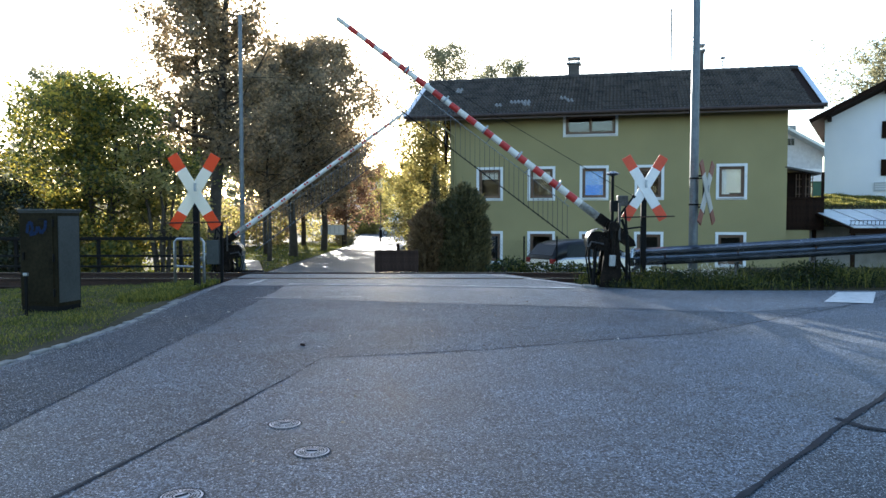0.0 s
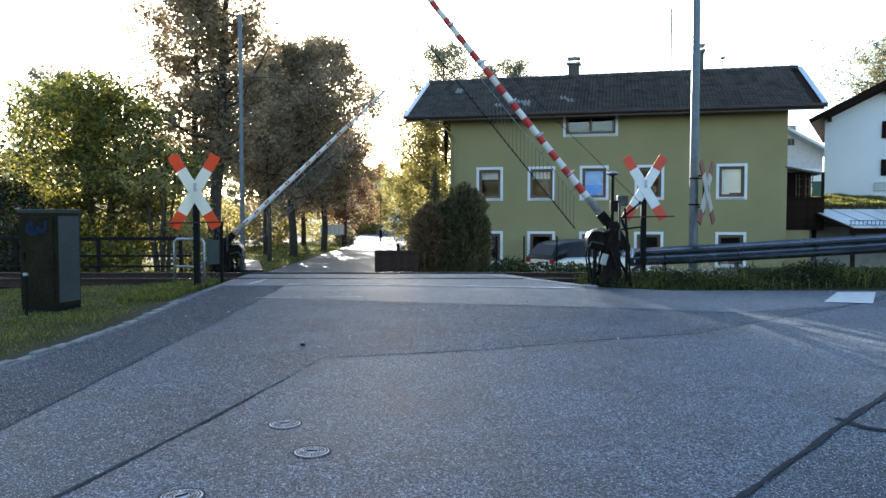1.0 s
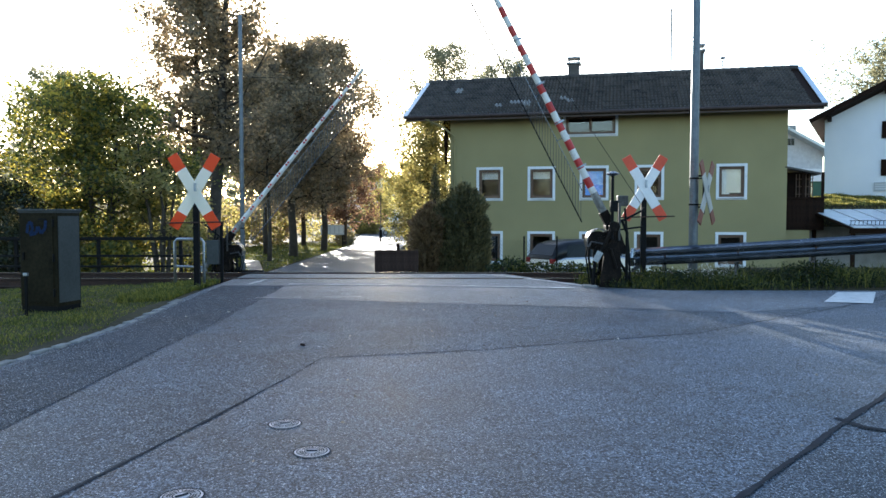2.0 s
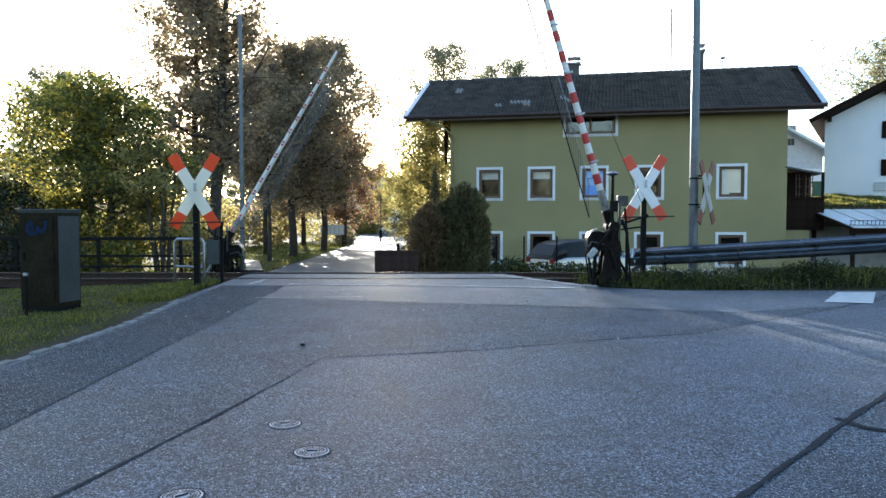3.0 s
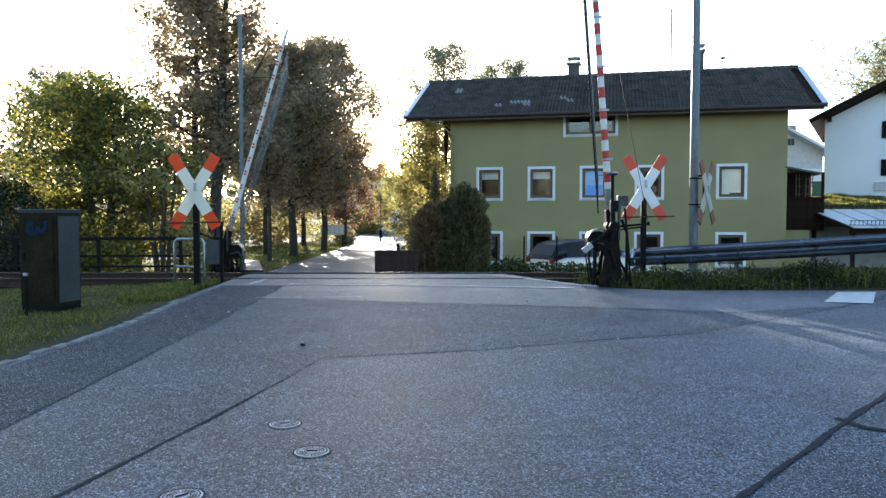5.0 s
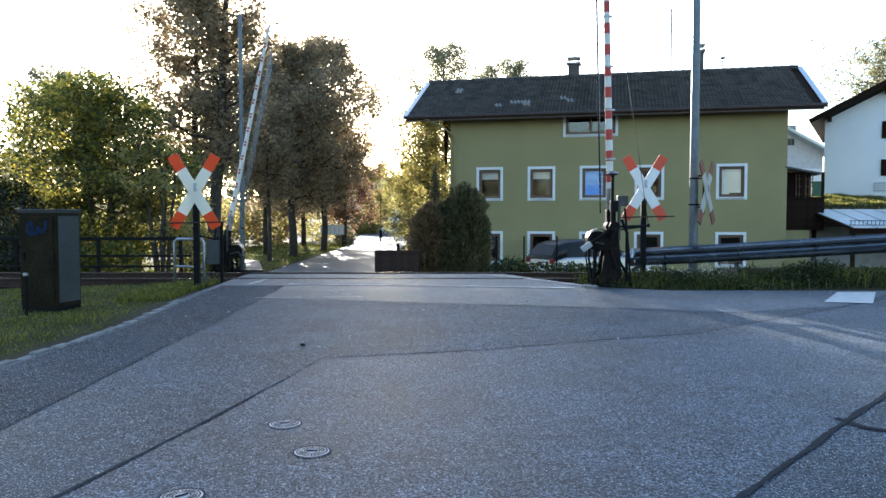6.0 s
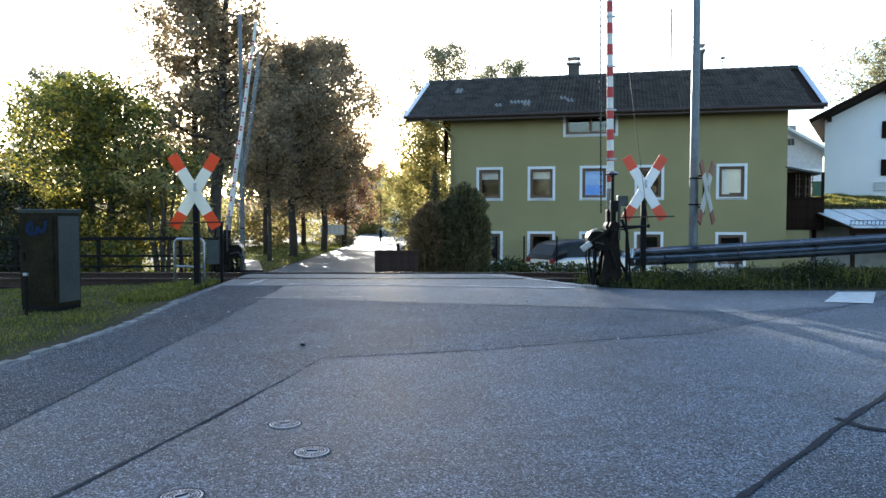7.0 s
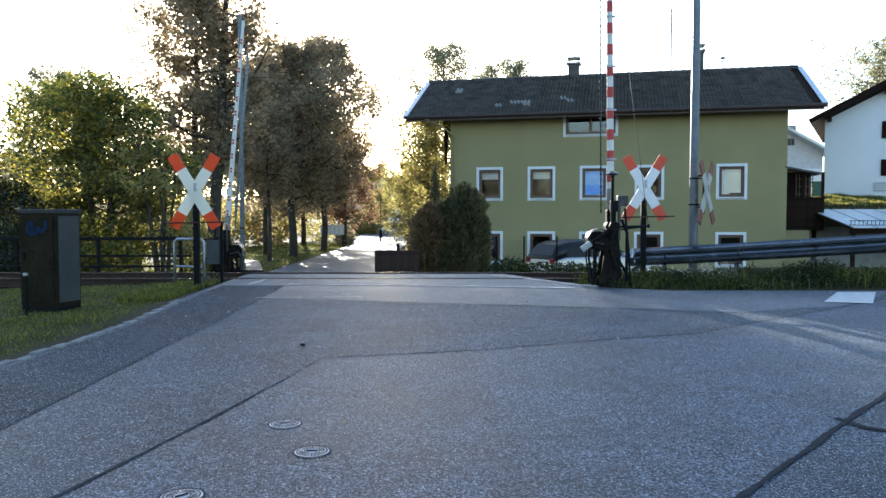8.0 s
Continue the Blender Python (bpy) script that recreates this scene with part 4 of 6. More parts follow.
    KEYED.append((boom, [(t, pose(0, 0, pivot_z, 0, -side * a, 0)) for t, a in rises]))
    return b


barrier_right = barrier(pose(2.75, 12.1, 0.16), -1, 5.6, RIGHT_UP, 0.98, 0.062, 0.038, False)
barrier_left = barrier(pose(-5.15, 17.5, -0.05), 1, 5.2, LEFT_UP, 0.765, 0.068, 0.033, True)


def motions():
    for ob, rows in KEYED:
        walk(ob, rows)


# ---------------------------------------------------------------- crossing: track, marks, covers
def track():
    t = thing("railway_track", pose(0, 0, 0), "single railway track crossing the road on dark sleepers", "railway track")
    for y in (13.6, 15.04):
        bm = B()
        prism(bm, [(-0.036, 0.163), (0.036, 0.163), (0.034, 0.125), (0.009, 0.115), (0.009, 0.03), (0.065, 0.012), (0.065, 0.0), (-0.065, 0.0), (-0.065, 0.012), (-0.009, 0.03), (-0.009, 0.115), (-0.034, 0.125)], -45, 45)
        part("rail", bm, "rust", t, "brown rusty rail", m=Matrix.Translation((0, y, 0)) @ pose(0, 0, 0, 0, 0, 90))
        bm = B()
        box(bm, (0, y, 0.165), (90, 0.05, 0.005))
        part("rail_head", bm, "rail_steel", t, "polished rail head")
        bm = B()
        box(bm, (-1.3, y + (0.07 if y < 14 else -0.07), 0.161), (5.6, 0.06, 0.012))
        part("flange_groove", bm, "tar", t)
    bm = B()
    box(bm, (0, 14.32, -0.06), (0.24, 2.5, 0.12), 0.015)
    first = part("sleeper", bm, "wood_dark", t, m=pose(-4.6, 0, 0))
    for k in range(40):
        o = first.copy()
        scene.collection.objects.link(o)
        o.matrix_basis = pose(-5.25 - 0.65 * k if k < 20 else 3.2 + 0.65 * (k - 20), 0, 0)
    return t


track()


def stones(name, n, x0, x1, y0, y1, size, material, label, z=None, seed=5):
    rs = np.random.RandomState(seed)
    base = np.array([(1, 0, 0), (-1, 0, 0), (0, 1, 0), (0, -1, 0), (0, 0, 1), (0, 0, -1)], float)
    tri = np.array([(0, 2, 4), (2, 1, 4), (1, 3, 4), (3, 0, 4), (2, 0, 5), (1, 2, 5), (3, 1, 5), (0, 3, 5)])
    verts, faces = [], []
    for k in range(n):
        x, y = rs.uniform(x0, x1), rs.uniform(y0, y1)
        if on_road(x, y, -0.15):
            continue
        b = base * size * rs.uniform(0.5, 1.2, (6, 1)) * rs.uniform(0.7, 1.2, 3)
        zz = land_z(x, y) - 0.16 if z is None else z
        faces += list(tri + len(verts))
        verts += list(b + (x, y, zz + rs.uniform(0, size)))
    return tagged(arrays(name, verts, faces, material), label, "gravel", kind="stuff")


stones("ballast", 5000, -16, 16, 12.9, 15.8, 0.045, "ballast", "grey brown stones of the track bed")
strip_sheet_mark = [
    ("road_marking", [(0.7, 14.55), (1.25, 14.1), (2.45, 11.9)], 0.12, "worn_paint", "worn white edge line"),
    ("road_marking", [(-3.26, 12.4), (-3.22, 13.4)], 0.1, "worn_paint", "short worn white line at the tracks"),
    ("road_marking", [(-2.6, 12.42), (-0.32, 12.2), (2.1, 11.72)], 0.13, "worn_paint", "pale line across the road"),
]
for k, (nm, pts, w, mt, lb) in enumerate(strip_sheet_mark):
    seam(nm, pts, w, mt, lb, 0.011, 20 + k)
bm = B()
for corner in ((5.16, 9.95), (5.74, 9.8), (6.54, 11.1), (5.96, 11.1)):
    bm.verts.new((*corner, road_z(corner[1]) + 0.013))
bm.faces.new(bm.verts)
tagged(part("road_marking", bm, "road_paint"), "broad white stop bar on the asphalt", "road marking", kind="structure")


def cover(x, y, turn):
    c = thing("valve_cover", pose(x, y, road_z(y), 0, 0, turn), "small round cast-iron valve cover set in the road", "valve cover", "valve covers")
    bm = B()
    cyl(bm, (0, 0, -0.05), (0, 0, 0.008), 0.096, seg=32)
    part("lid", bm, "cast_worn", c)
    bm = B()
    for r in (0.038, 0.05, 0.062, 0.08):
        for k in range(32):
            if 0.04 < r < 0.07 and k % 8 > 5:
                continue
            a0, a1 = k * math.tau / 32, (k + 1) * math.tau / 32
            bm.faces.new([bm.verts.new((q * math.cos(a), q * math.sin(a), 0.0115)) for q, a in ((r, a0), (r + 0.0062, a0), (r + 0.0062, a1), (r, a1))])
    for k in range(24):
        a0, a1 = (k + 0.36) * math.tau / 24, (k + 0.62) * math.tau / 24
        bm.faces.new([bm.verts.new((q * math.cos(a), q * math.sin(a), 0.0115)) for q, a in ((0.05, a0), (0.078, a0), (0.078, a1), (0.05, a1))])
    part("groove", bm, "steel_black", c, "dark ring and spoke grooves")
    bm = B()
    box(bm, (0, 0, 0.013), (0.06, 0.014, 0.004))
    part("slot", bm, "tar", c)
    bm = B()
    for k in range(36):
        a0, a1 = k * math.tau / 36, (k + 1) * math.tau / 36
        bm.faces.new([bm.verts.new((r * math.cos(a), r * math.sin(a), 0.0085)) for r, a in ((0.096, a0), (0.106, a0), (0.106, a1), (0.096, a1))])
    part("joint", bm, "tar", c)
    return c


cover(-0.98, 4.52, 10), cover(-0.72, 4.0, 0), cover(-1.21, 3.36, 40)
bm = B()
box(bm, (0, 0, 0.02), (0.045, 0.028, 0.022), 0.008)
bm.verts.ensure_lookup_table()
tagged(part("dead_leaf", bm, "wood_dark", m=pose(-1.34, 6.97, road_z(6.97), 8, 12, 30)), "small curled brown leaf on the asphalt", "leaf")

rsl = np.random.RandomState(77)
spots = [(rsl.uniform(-3.3, 6.5), rsl.uniform(3.2, 11.0)) for k in range(90)]
lv, lf = leaves(rsl, [(a, b, road_z(b) + 0.016) for a, b in spots], 0.0, 1, 0.022, 0.1)
tagged(fast_mesh("litter", lv, lf, "litter"), "tiny scraps and dry leaf bits on the asphalt", "litter", kind="stuff")

# kerb stones along the verge
kerb = tagged(new("kerb"), "low row of worn granite kerb stones", "kerb", kind="structure")
rs = random.Random(4)
stone_kinds, y = {}, 4.1
while y < 10.0:
    long = rs.choice((0.17, 0.24, 0.24, 0.33))
    y += long / 2
    m = pose(lerp(ROAD_LEFT, y) + 0.045 + rs.uniform(-0.025, 0.02), y, road_z(y) - 0.052 + rs.uniform(-0.008, 0.012), rs.uniform(-3, 3), rs.uniform(-5, 5), rs.uniform(-6, 6))
    if long not in stone_kinds:
        bm = B()
        box(bm, (0, 0, 0), (0.1, long, 0.12), 0.016)
        stone_kinds[long] = part("kerb_stone", bm, "kerb_stone", kerb, m=m)
    else:
        o = stone_kinds[long].copy()
        scene.collection.objects.link(o)
        o.matrix_basis = m
    y += long / 2 + rs.uniform(0.012, 0.03)
slab = thing("paving_slab", pose(-6.6, 10.35, land_z(-6.6, 10.35), 0, 0, -14), "grey concrete slab lying in the grass", "slab")
bm = B()
box(bm, (0, 0, 0.0), (0.6, 0.34, 0.1), 0.015)
part("slab", bm, "asphalt_worn", slab)

# ---------------------------------------------------------------- crossing: rail, poles, cabinet, fences
W_BEAM = [(0.0, 0.0), (-0.02, 0.025), (-0.09, 0.055), (-0.095, 0.095), (-0.02, 0.13), (-0.01, 0.155), (-0.02, 0.18), (-0.09, 0.215), (-0.095, 0.255), (-0.02, 0.285), (0.0, 0.31)]


def guard_rail(pts, ground):
    g = thing("guard_rail", pose(0, 0, 0), "weathered galvanised steel guard rail over tall weeds", "guard rail")
    bm = B()
    rows = []
    for x, y, top in pts:
        rows.append([bm.verts.new((x, y + dy, top - 0.31 + dz)) for dy, dz in W_BEAM])
    for a, b in zip(rows, rows[1:]):
        for k in range(len(W_BEAM) - 1):
            bm.faces.new((a[k], b[k], b[k + 1], a[k + 1]))
    bmesh.ops.solidify(bm, geom=bm.faces[:], thickness=0.006)
    part("beam", bm, "zinc_rail", g, "ribbed steel beam")
    x, y, top = pts[0]
    bm = B()
    tube(bm, [(x - 0.02, y - 0.03, top - 0.31), (x - 0.05, y - 0.04, top - 0.16), (x - 0.02, y - 0.03, top)], [0.035, 0.05, 0.035], 10)
    part("end_piece", bm, "zinc_rail", g)
    for k in range(6):
        f = 0.08 + k * 0.18
        seg = f * (len(pts) - 1)
        i = min(int(seg), len(pts) - 2)
        p = Vector(pts[i]).lerp(Vector(pts[i + 1]), seg - i)
        bm = B()
        for dx, sx, sy in ((0, 0.012, 0.1), (0.03, 0.07, 0.01), (0.03, 0.07, 0.01)):
            box(bm, (p.x + dx, p.y + 0.07 + (0.045 if sy < 0.05 else 0), (p.z - 0.03 + ground) / 2 - 0.1), (sx, sy, p.z - 0.03 - ground + 0.2))
        part("post", bm, "zinc_dark", g)
        bm = B()
        cyl(bm, (p.x, p.y - 0.03, p.z - 0.155), (p.x, p.y - 0.005, p.z - 0.155), 0.018, seg=8)
        part("bolt", bm, "rust", g)
    return g


guard_rail([(3.34, 12.9, 0.75), (4.6, 12.57, 0.83), (5.9, 12.23, 0.93), (7.15, 11.9, 1.03), (9.2, 11.4, 1.14), (12, 10.8, 1.2)], 0.1)


def lamp_pole(name, x, y, z, h, r0, r1, label, sign=False):
    p = thing(name, pose(x, y, z), label, "pole")
    bm = B()
    cyl(bm, (0, 0, 0), (0, 0, h), r0, r1, 14)
    part("shaft", bm, "zinc_pole", p, smooth=False)
    bm = B()
    cyl(bm, (0, 0, 0), (0, 0, 0.16), r0 * 1.6, r0 * 1.4, 14)
    part("foot", bm, "steel_black", p)
    bm = B()
    for k in ((1.4, 1.86) if sign else (1.2,)):
        cyl(bm, (0, 0, k), (0, 0, k + 0.03), r0 + 0.006, seg=14)
        if sign:
            box(bm, (0.1, 0, k + 0.015), (0.1, 0.03, 0.02))
    part("clamp", bm, "steel_black", p)
    return p


lamp_pole("lamp_pole", 4.43, 13.05, 0.1, 8.5, 0.082, 0.055, "tall tapering galvanised steel pole", True)
lamp_pole("lamp_pole", -5.03, 18.5, -0.2, 6.5, 0.06, 0.045, "slim galvanised steel lamp pole")
# Side cross uses the darkened board colours in place of real shade
side_cross = crossbuck(pose(4.58, 12.98, 0.1, 0, 0, 50), 1.62, 1.24, bar=False, post=False, white="board_white_shade", red="board_red_shade")
side_cross["label"] = "white railway cross with red ends clamped to the steel pole"

cab = thing("signal_cabinet", pose(-4.96, 9.46, 0.07, 0, 0, -14), "weathered grey-green metal signal cabinet with blue graffiti", "cabinet")
bm = B()
box(bm, (-0.285, 0.21, 0.68), (0.57, 0.42, 1.22), 0.008)
body = part("body", bm, "cabinet_green", cab)
bm = B()
box(bm, (-0.285, 0.21, 1.315), (0.61, 0.46, 0.03), 0.008)
box(bm, (-0.285, 0.21, 1.295), (0.585, 0.435, 0.03))
part("lid", bm, "cabinet_grey", cab, "overhanging sheet-metal lid")
bm = B()
box(bm, (-0.285, 0.21, 0.03), (0.56, 0.41, 0.12), 0.01)
part("plinth", bm, "steel_black", cab)
bm = B()
box(bm, (-0.3, -0.006, 0.68), (0.5, 0.012, 1.12), 0.004)
door = part("door", bm, "cabinet_green", cab, "grey-green cabinet door")
for z in (0.25, 0.7, 1.15):
    bm = B()
    cyl(bm, (-0.04, -0.014, z - 0.05), (-0.04, -0.014, z + 0.05), 0.014, seg=8)
    part("hinge", bm, "steel_black", door)
bm = B()
box(bm, (-0.5, -0.02, 0.72), (0.03, 0.02, 0.1), 0.005)
part("handle", bm, "steel_black", door)
bm = B()
box(bm, (-0.2, -0.016, 1.2), (0.12, 0.008, 0.02))
part("vent_slot", bm, "steel_black", door)
bm = B()
path = [(-0.44, 1.02), (-0.42, 1.14), (-0.37, 1.16), (-0.35, 1.06), (-0.4, 1.0), (-0.3, 1.02), (-0.27, 1.1), (-0.22, 1.02), (-0.16, 1.08), (-0.15, 1.18)]
for (x0, z0), (x1, z1) in zip(path, path[1:]):
    d = Vector((x1 - x0, z1 - z0)).normalized() * 0.022
    bm.faces.new([bm.verts.new((px, -0.0145, pz)) for px, pz in ((x0 - d.y, z0 + d.x), (x0 + d.y, z0 - d.x), (x1 + d.y, z1 - d.x), (x1 - d.y, z1 + d.x))])
part("graffiti", bm, "graffiti_blue", door, "faded blue graffiti scrawl")
bm = B()
box(bm, (0.004, 0.21, 0.68), (0.008, 0.37, 1.12), 0.003)
part("side_panel", bm, "cabinet_grey", cab, "pale grey side panel")

marker = thing("marker_post", pose(-5.22, 9.2, 0.02), "short black marker post with a pale cap", "post")
bm = B()
box(bm, (0, 0, 0.27), (0.03, 0.03, 0.54), 0.004)
part("shaft", bm, "steel_black", marker)
bm = B()
box(bm, (0, 0, 0.56), (0.05, 0.05, 0.04), 0.008)
part("cap", bm, "zinc", marker)

fence = thing("railing", pose(0, 17.0, 0), "dark steel railing along the tracks", "railing")
for k in range(9):
    x = -6.05 - 1.9 * k
    bm = B()
    box(bm, (x, 0, 0.3), (0.07, 0.07, 1.05), 0.006)
    part("post", bm, "steel_black", fence)
for z, h in ((0.8, 0.075), (0.4, 0.05), (0.16, 0.05)):
    bm = B()
    box(bm, (-13.5, -0.05, z), (15.4, 0.05, h), 0.008)
    part("rail", bm, "steel_black", fence)
bm = B()
box(bm, (-13.5, -1.25, -0.03), (15.8, 0.5, 0.1), 0.02)
tagged(part("edge_slab", bm, "concrete", m=pose(0, 17.0, 0)), "long concrete edge slab beside the tracks", "slab")

hoop = thing("tube_barrier", pose(-4.22, 12.25, 0.06), "low galvanised tube barrier beside the crossing", "barrier")
bm = B()
tube(bm, [(-0.24, 0, -0.1), (-0.24, 0, 0.83), (-0.2, 0, 0.87), (0.2, 0, 0.87), (0.24, 0, 0.83), (0.24, 0, -0.1)], [0.024] * 6, 10)
part("frame_tube", bm, "zinc", hoop, smooth=True)
bm = B()
cyl(bm, (-0.24, 0, 0.42), (0.24, 0, 0.4), 0.018, seg=10)
part("middle_rail", bm, "zinc", hoop)

# ---------------------------------------------------------------- far side: board fence, notice board, wire fence
gate = thing("board_fence", pose(-1.76, 19.0, -0.25, 0, 0, 3), "low dark brown board fence", "fence")
bm = B()
box(bm, (0, 0, 0), (0.099, 0.022, 0.66), 0.003)
b0 = part("board", bm, "wood_fence", gate, m=pose(0.045, 0, 0.36))
for k in range(1, 12):
    o = b0.copy()
    scene.collection.objects.link(o)
    o.matrix_basis = pose(0.045 + 0.094 * k, -0.007 * (k % 2), 0.36 + 0.005 * math.sin(k * 2.3))
for z in (0.16, 0.58):
    bm = B()
    box(bm, (0.56, 0.03, z), (1.12, 0.04, 0.07), 0.005)
    part("rail", bm, "wood_dark", gate)
bm = B()
box(bm, (0.6, 0.06, 0.4), (0.08, 0.08, 0.92), 0.01)
part("post", bm, "wood_dark", gate)

notice = thing("notice_board", pose(-8.1, 54.0, land_z(-8.1, 54), 0, 0, -6), "pale notice board on two legs beside the street", "notice board")
bm = B()
box(bm, (0, 0, 1.25), (1.75, 0.05, 0.72), 0.01)
part("panel", bm, "wood_grey", notice, "pale grey panel with faded notices")
for x in (-0.75, 0.75):
    bm = B()
    box(bm, (x, 0.05, 0.8), (0.08, 0.05, 1.6), 0.006)
    part("leg", bm, "steel_black", notice)
for k in range(5):
    bm = B()
    box(bm, (-0.66 + 0.33 * k, -0.03, 1.25), (0.25, 0.006, 0.5))
    part("notice", bm, "trim_white", notice)

wire = thing("wire_fence", pose(0, 0, 0), "rusty chain-link fence with thin posts", "fence")
for k, x in enumerate((1.6, 2.42, 3.4)):
    bm = B()
    cyl(bm, (x, 22.0, -0.7), (x, 22.0, 0.72), 0.025, seg=8)
    part("post", bm, "steel_black", wire)
for s in (1, -1):
    bm = B()
    for k in range(34):
        x0 = 1.3 + 0.085 * k
        x1 = x0 + s * 0.95
        if 1.3 <= x1 <= 4.2:
            cyl(bm, (x0, 22, -0.5), (x1, 22, 0.6), 0.003, seg=3, caps=False)
    part("wire_mesh", bm, "steel_black", wire)


def car(m, paint, label):
    """A hatchback: lofted body, cabin with glass, wheels and lamps."""
    c = thing("car", m, label, "car", "parked cars")
    sections = [(-2.0, 0.35, 0.55, 0.62), (-1.95, 0.28, 0.88, 0.74), (-1.5, 0.24, 0.93, 0.8), (0.6, 0.22, 0.92, 0.82), (1.5, 0.25, 0.8, 0.78), (1.95, 0.3, 0.62, 0.7), (2.05, 0.38, 0.5, 0.6)]
    bm = B()
    rows = []
    for x, lo, hi, w in sections:
        rows.append([bm.verts.new((x, s * w * q, z)) for s, q, z in ((-1, 0.9, lo), (-1, 1, (lo * 2 + hi) / 3), (-1, 0.97, hi - 0.06), (-1, 0.88, hi), (1, 0.88, hi), (1, 0.97, hi - 0.06), (1, 1, (lo * 2 + hi) / 3), (1, 0.9, lo))])
    for a, b in zip(rows, rows[1:]):
        for k in range(8):
            bm.faces.new((a[k], a[(k + 1) % 8], b[(k + 1) % 8], b[k]))
    bm.faces.new(rows[0]), bm.faces.new(rows[-1][::-1])
    part("body", bm, paint, c, smooth=False)
    bm = B()
    cab_rows = []
    for x, z in ((-1.97, 0.9), (-1.86, 1.1), (-1.68, 1.32), (-1.35, 1.42), (-0.8, 1.465), (-0.2, 1.455), (0.2, 1.38), (0.7, 1.12), (1.12, 0.89)):
        g = (z - 0.86) / 0.6
        side_pts = [(0.72, 0.86), (0.715 - 0.05 * g, 0.86 + 0.55 * (z - 0.86)), (0.7 - 0.1 * g, z - 0.1 * g), (0.62 - 0.1 * g, z - 0.025 * g), (0.3, z)]
        cab_rows.append([bm.verts.new((x, -w, q)) for w, q in side_pts] + [bm.verts.new((x, w, q)) for w, q in side_pts[::-1]])
    for a, b in zip(cab_rows, cab_rows[1:]):
        for k in range(10):
            bm.faces.new((a[k], a[(k + 1) % 10], b[(k + 1) % 10], b[k]))
    bm.faces.new(cab_rows[0]), bm.faces.new(cab_rows[-1][::-1])
    part("cabin", bm, "car_black", c, "dark roof and pillars", smooth=True)
    for s in (-1, 1):
        for x0, x1, x2, x3 in ((-1.5, -0.72, -0.72, -1.38), (-0.64, 0.75, 0.08, -0.64)):
            bm = B()
            pts = [(x0, 0.716, 0.94), (x1, 0.716, 0.94), (x2, 0.64, 1.31), (x3, 0.64, 1.31)]
            bm.faces.new([bm.verts.new((px, s * (py + 0.008), pz)) for px, py, pz in pts])
            bmesh.ops.solidify(bm, geom=bm.faces[:], thickness=0.006)
            part("side_window", bm, "car_glass", c)
    for pts in ([(-1.93, -0.6, 0.98), (-1.93, 0.6, 0.98), (-1.69, 0.5, 1.3), (-1.69, -0.5, 1.3)], [(1.0, -0.6, 0.96), (1.0, 0.6, 0.96), (0.26, 0.5, 1.36), (0.26, -0.5, 1.36)]):
        bm = B()
        bm.faces.new([bm.verts.new((px + (-0.02 if px < -1 else 0.02), py, pz + 0.01)) for px, py, pz in pts])
        bmesh.ops.solidify(bm, geom=bm.faces[:], thickness=0.006)
        part("windscreen", bm, "car_glass", c)
    for x in (-1.3, 1.3):
        for s in (-1, 1):
            bm = B()
            cyl(bm, (x, s * 0.62, 0.31), (x, s * 0.84, 0.31), 0.31, seg=20)
            wheel = part("wheel", bm, "rubber", c)
            bm = B()
            cyl(bm, (x, s * 0.8, 0.31), (x, s * 0.85, 0.31), 0.2, seg=12)
            part("rim", bm, "zinc", wheel)
    for s in (-1, 1):
        bm = B()
        box(bm, (-1.94, s * 0.62, 0.82), (0.12, 0.2, 0.16), 0.03)
        part("tail_lamp", bm, "lamp_red", c)
        bm = B()
        box(bm, (1.88, s * 0.56, 0.6), (0.16, 0.26, 0.11), 0.03)
        part("headlight", bm, "lamp_clear", c)
        bm = B()
        box(bm, (0.7, s * 0.82, 0.98), (0.12, 0.16, 0.11), 0.03)
        part("mirror", bm, paint, c)
    return c


M["car_glass"] = surface("car_glass", (0.015, 0.02, 0.022), (0.02, 0.026, 0.028), 0.06, 2, 0.0, rough_var=0.02, spec=0.4)
car(pose(4.72, 23.6, -0.86, 0, 0, 28), "car_silver", "silver hatchback with dark roof parked beside the house")
car(pose(-5.25, 84, -0.8, 0, 0, 5), "car_silver", "silver car parked at the bend of the street")


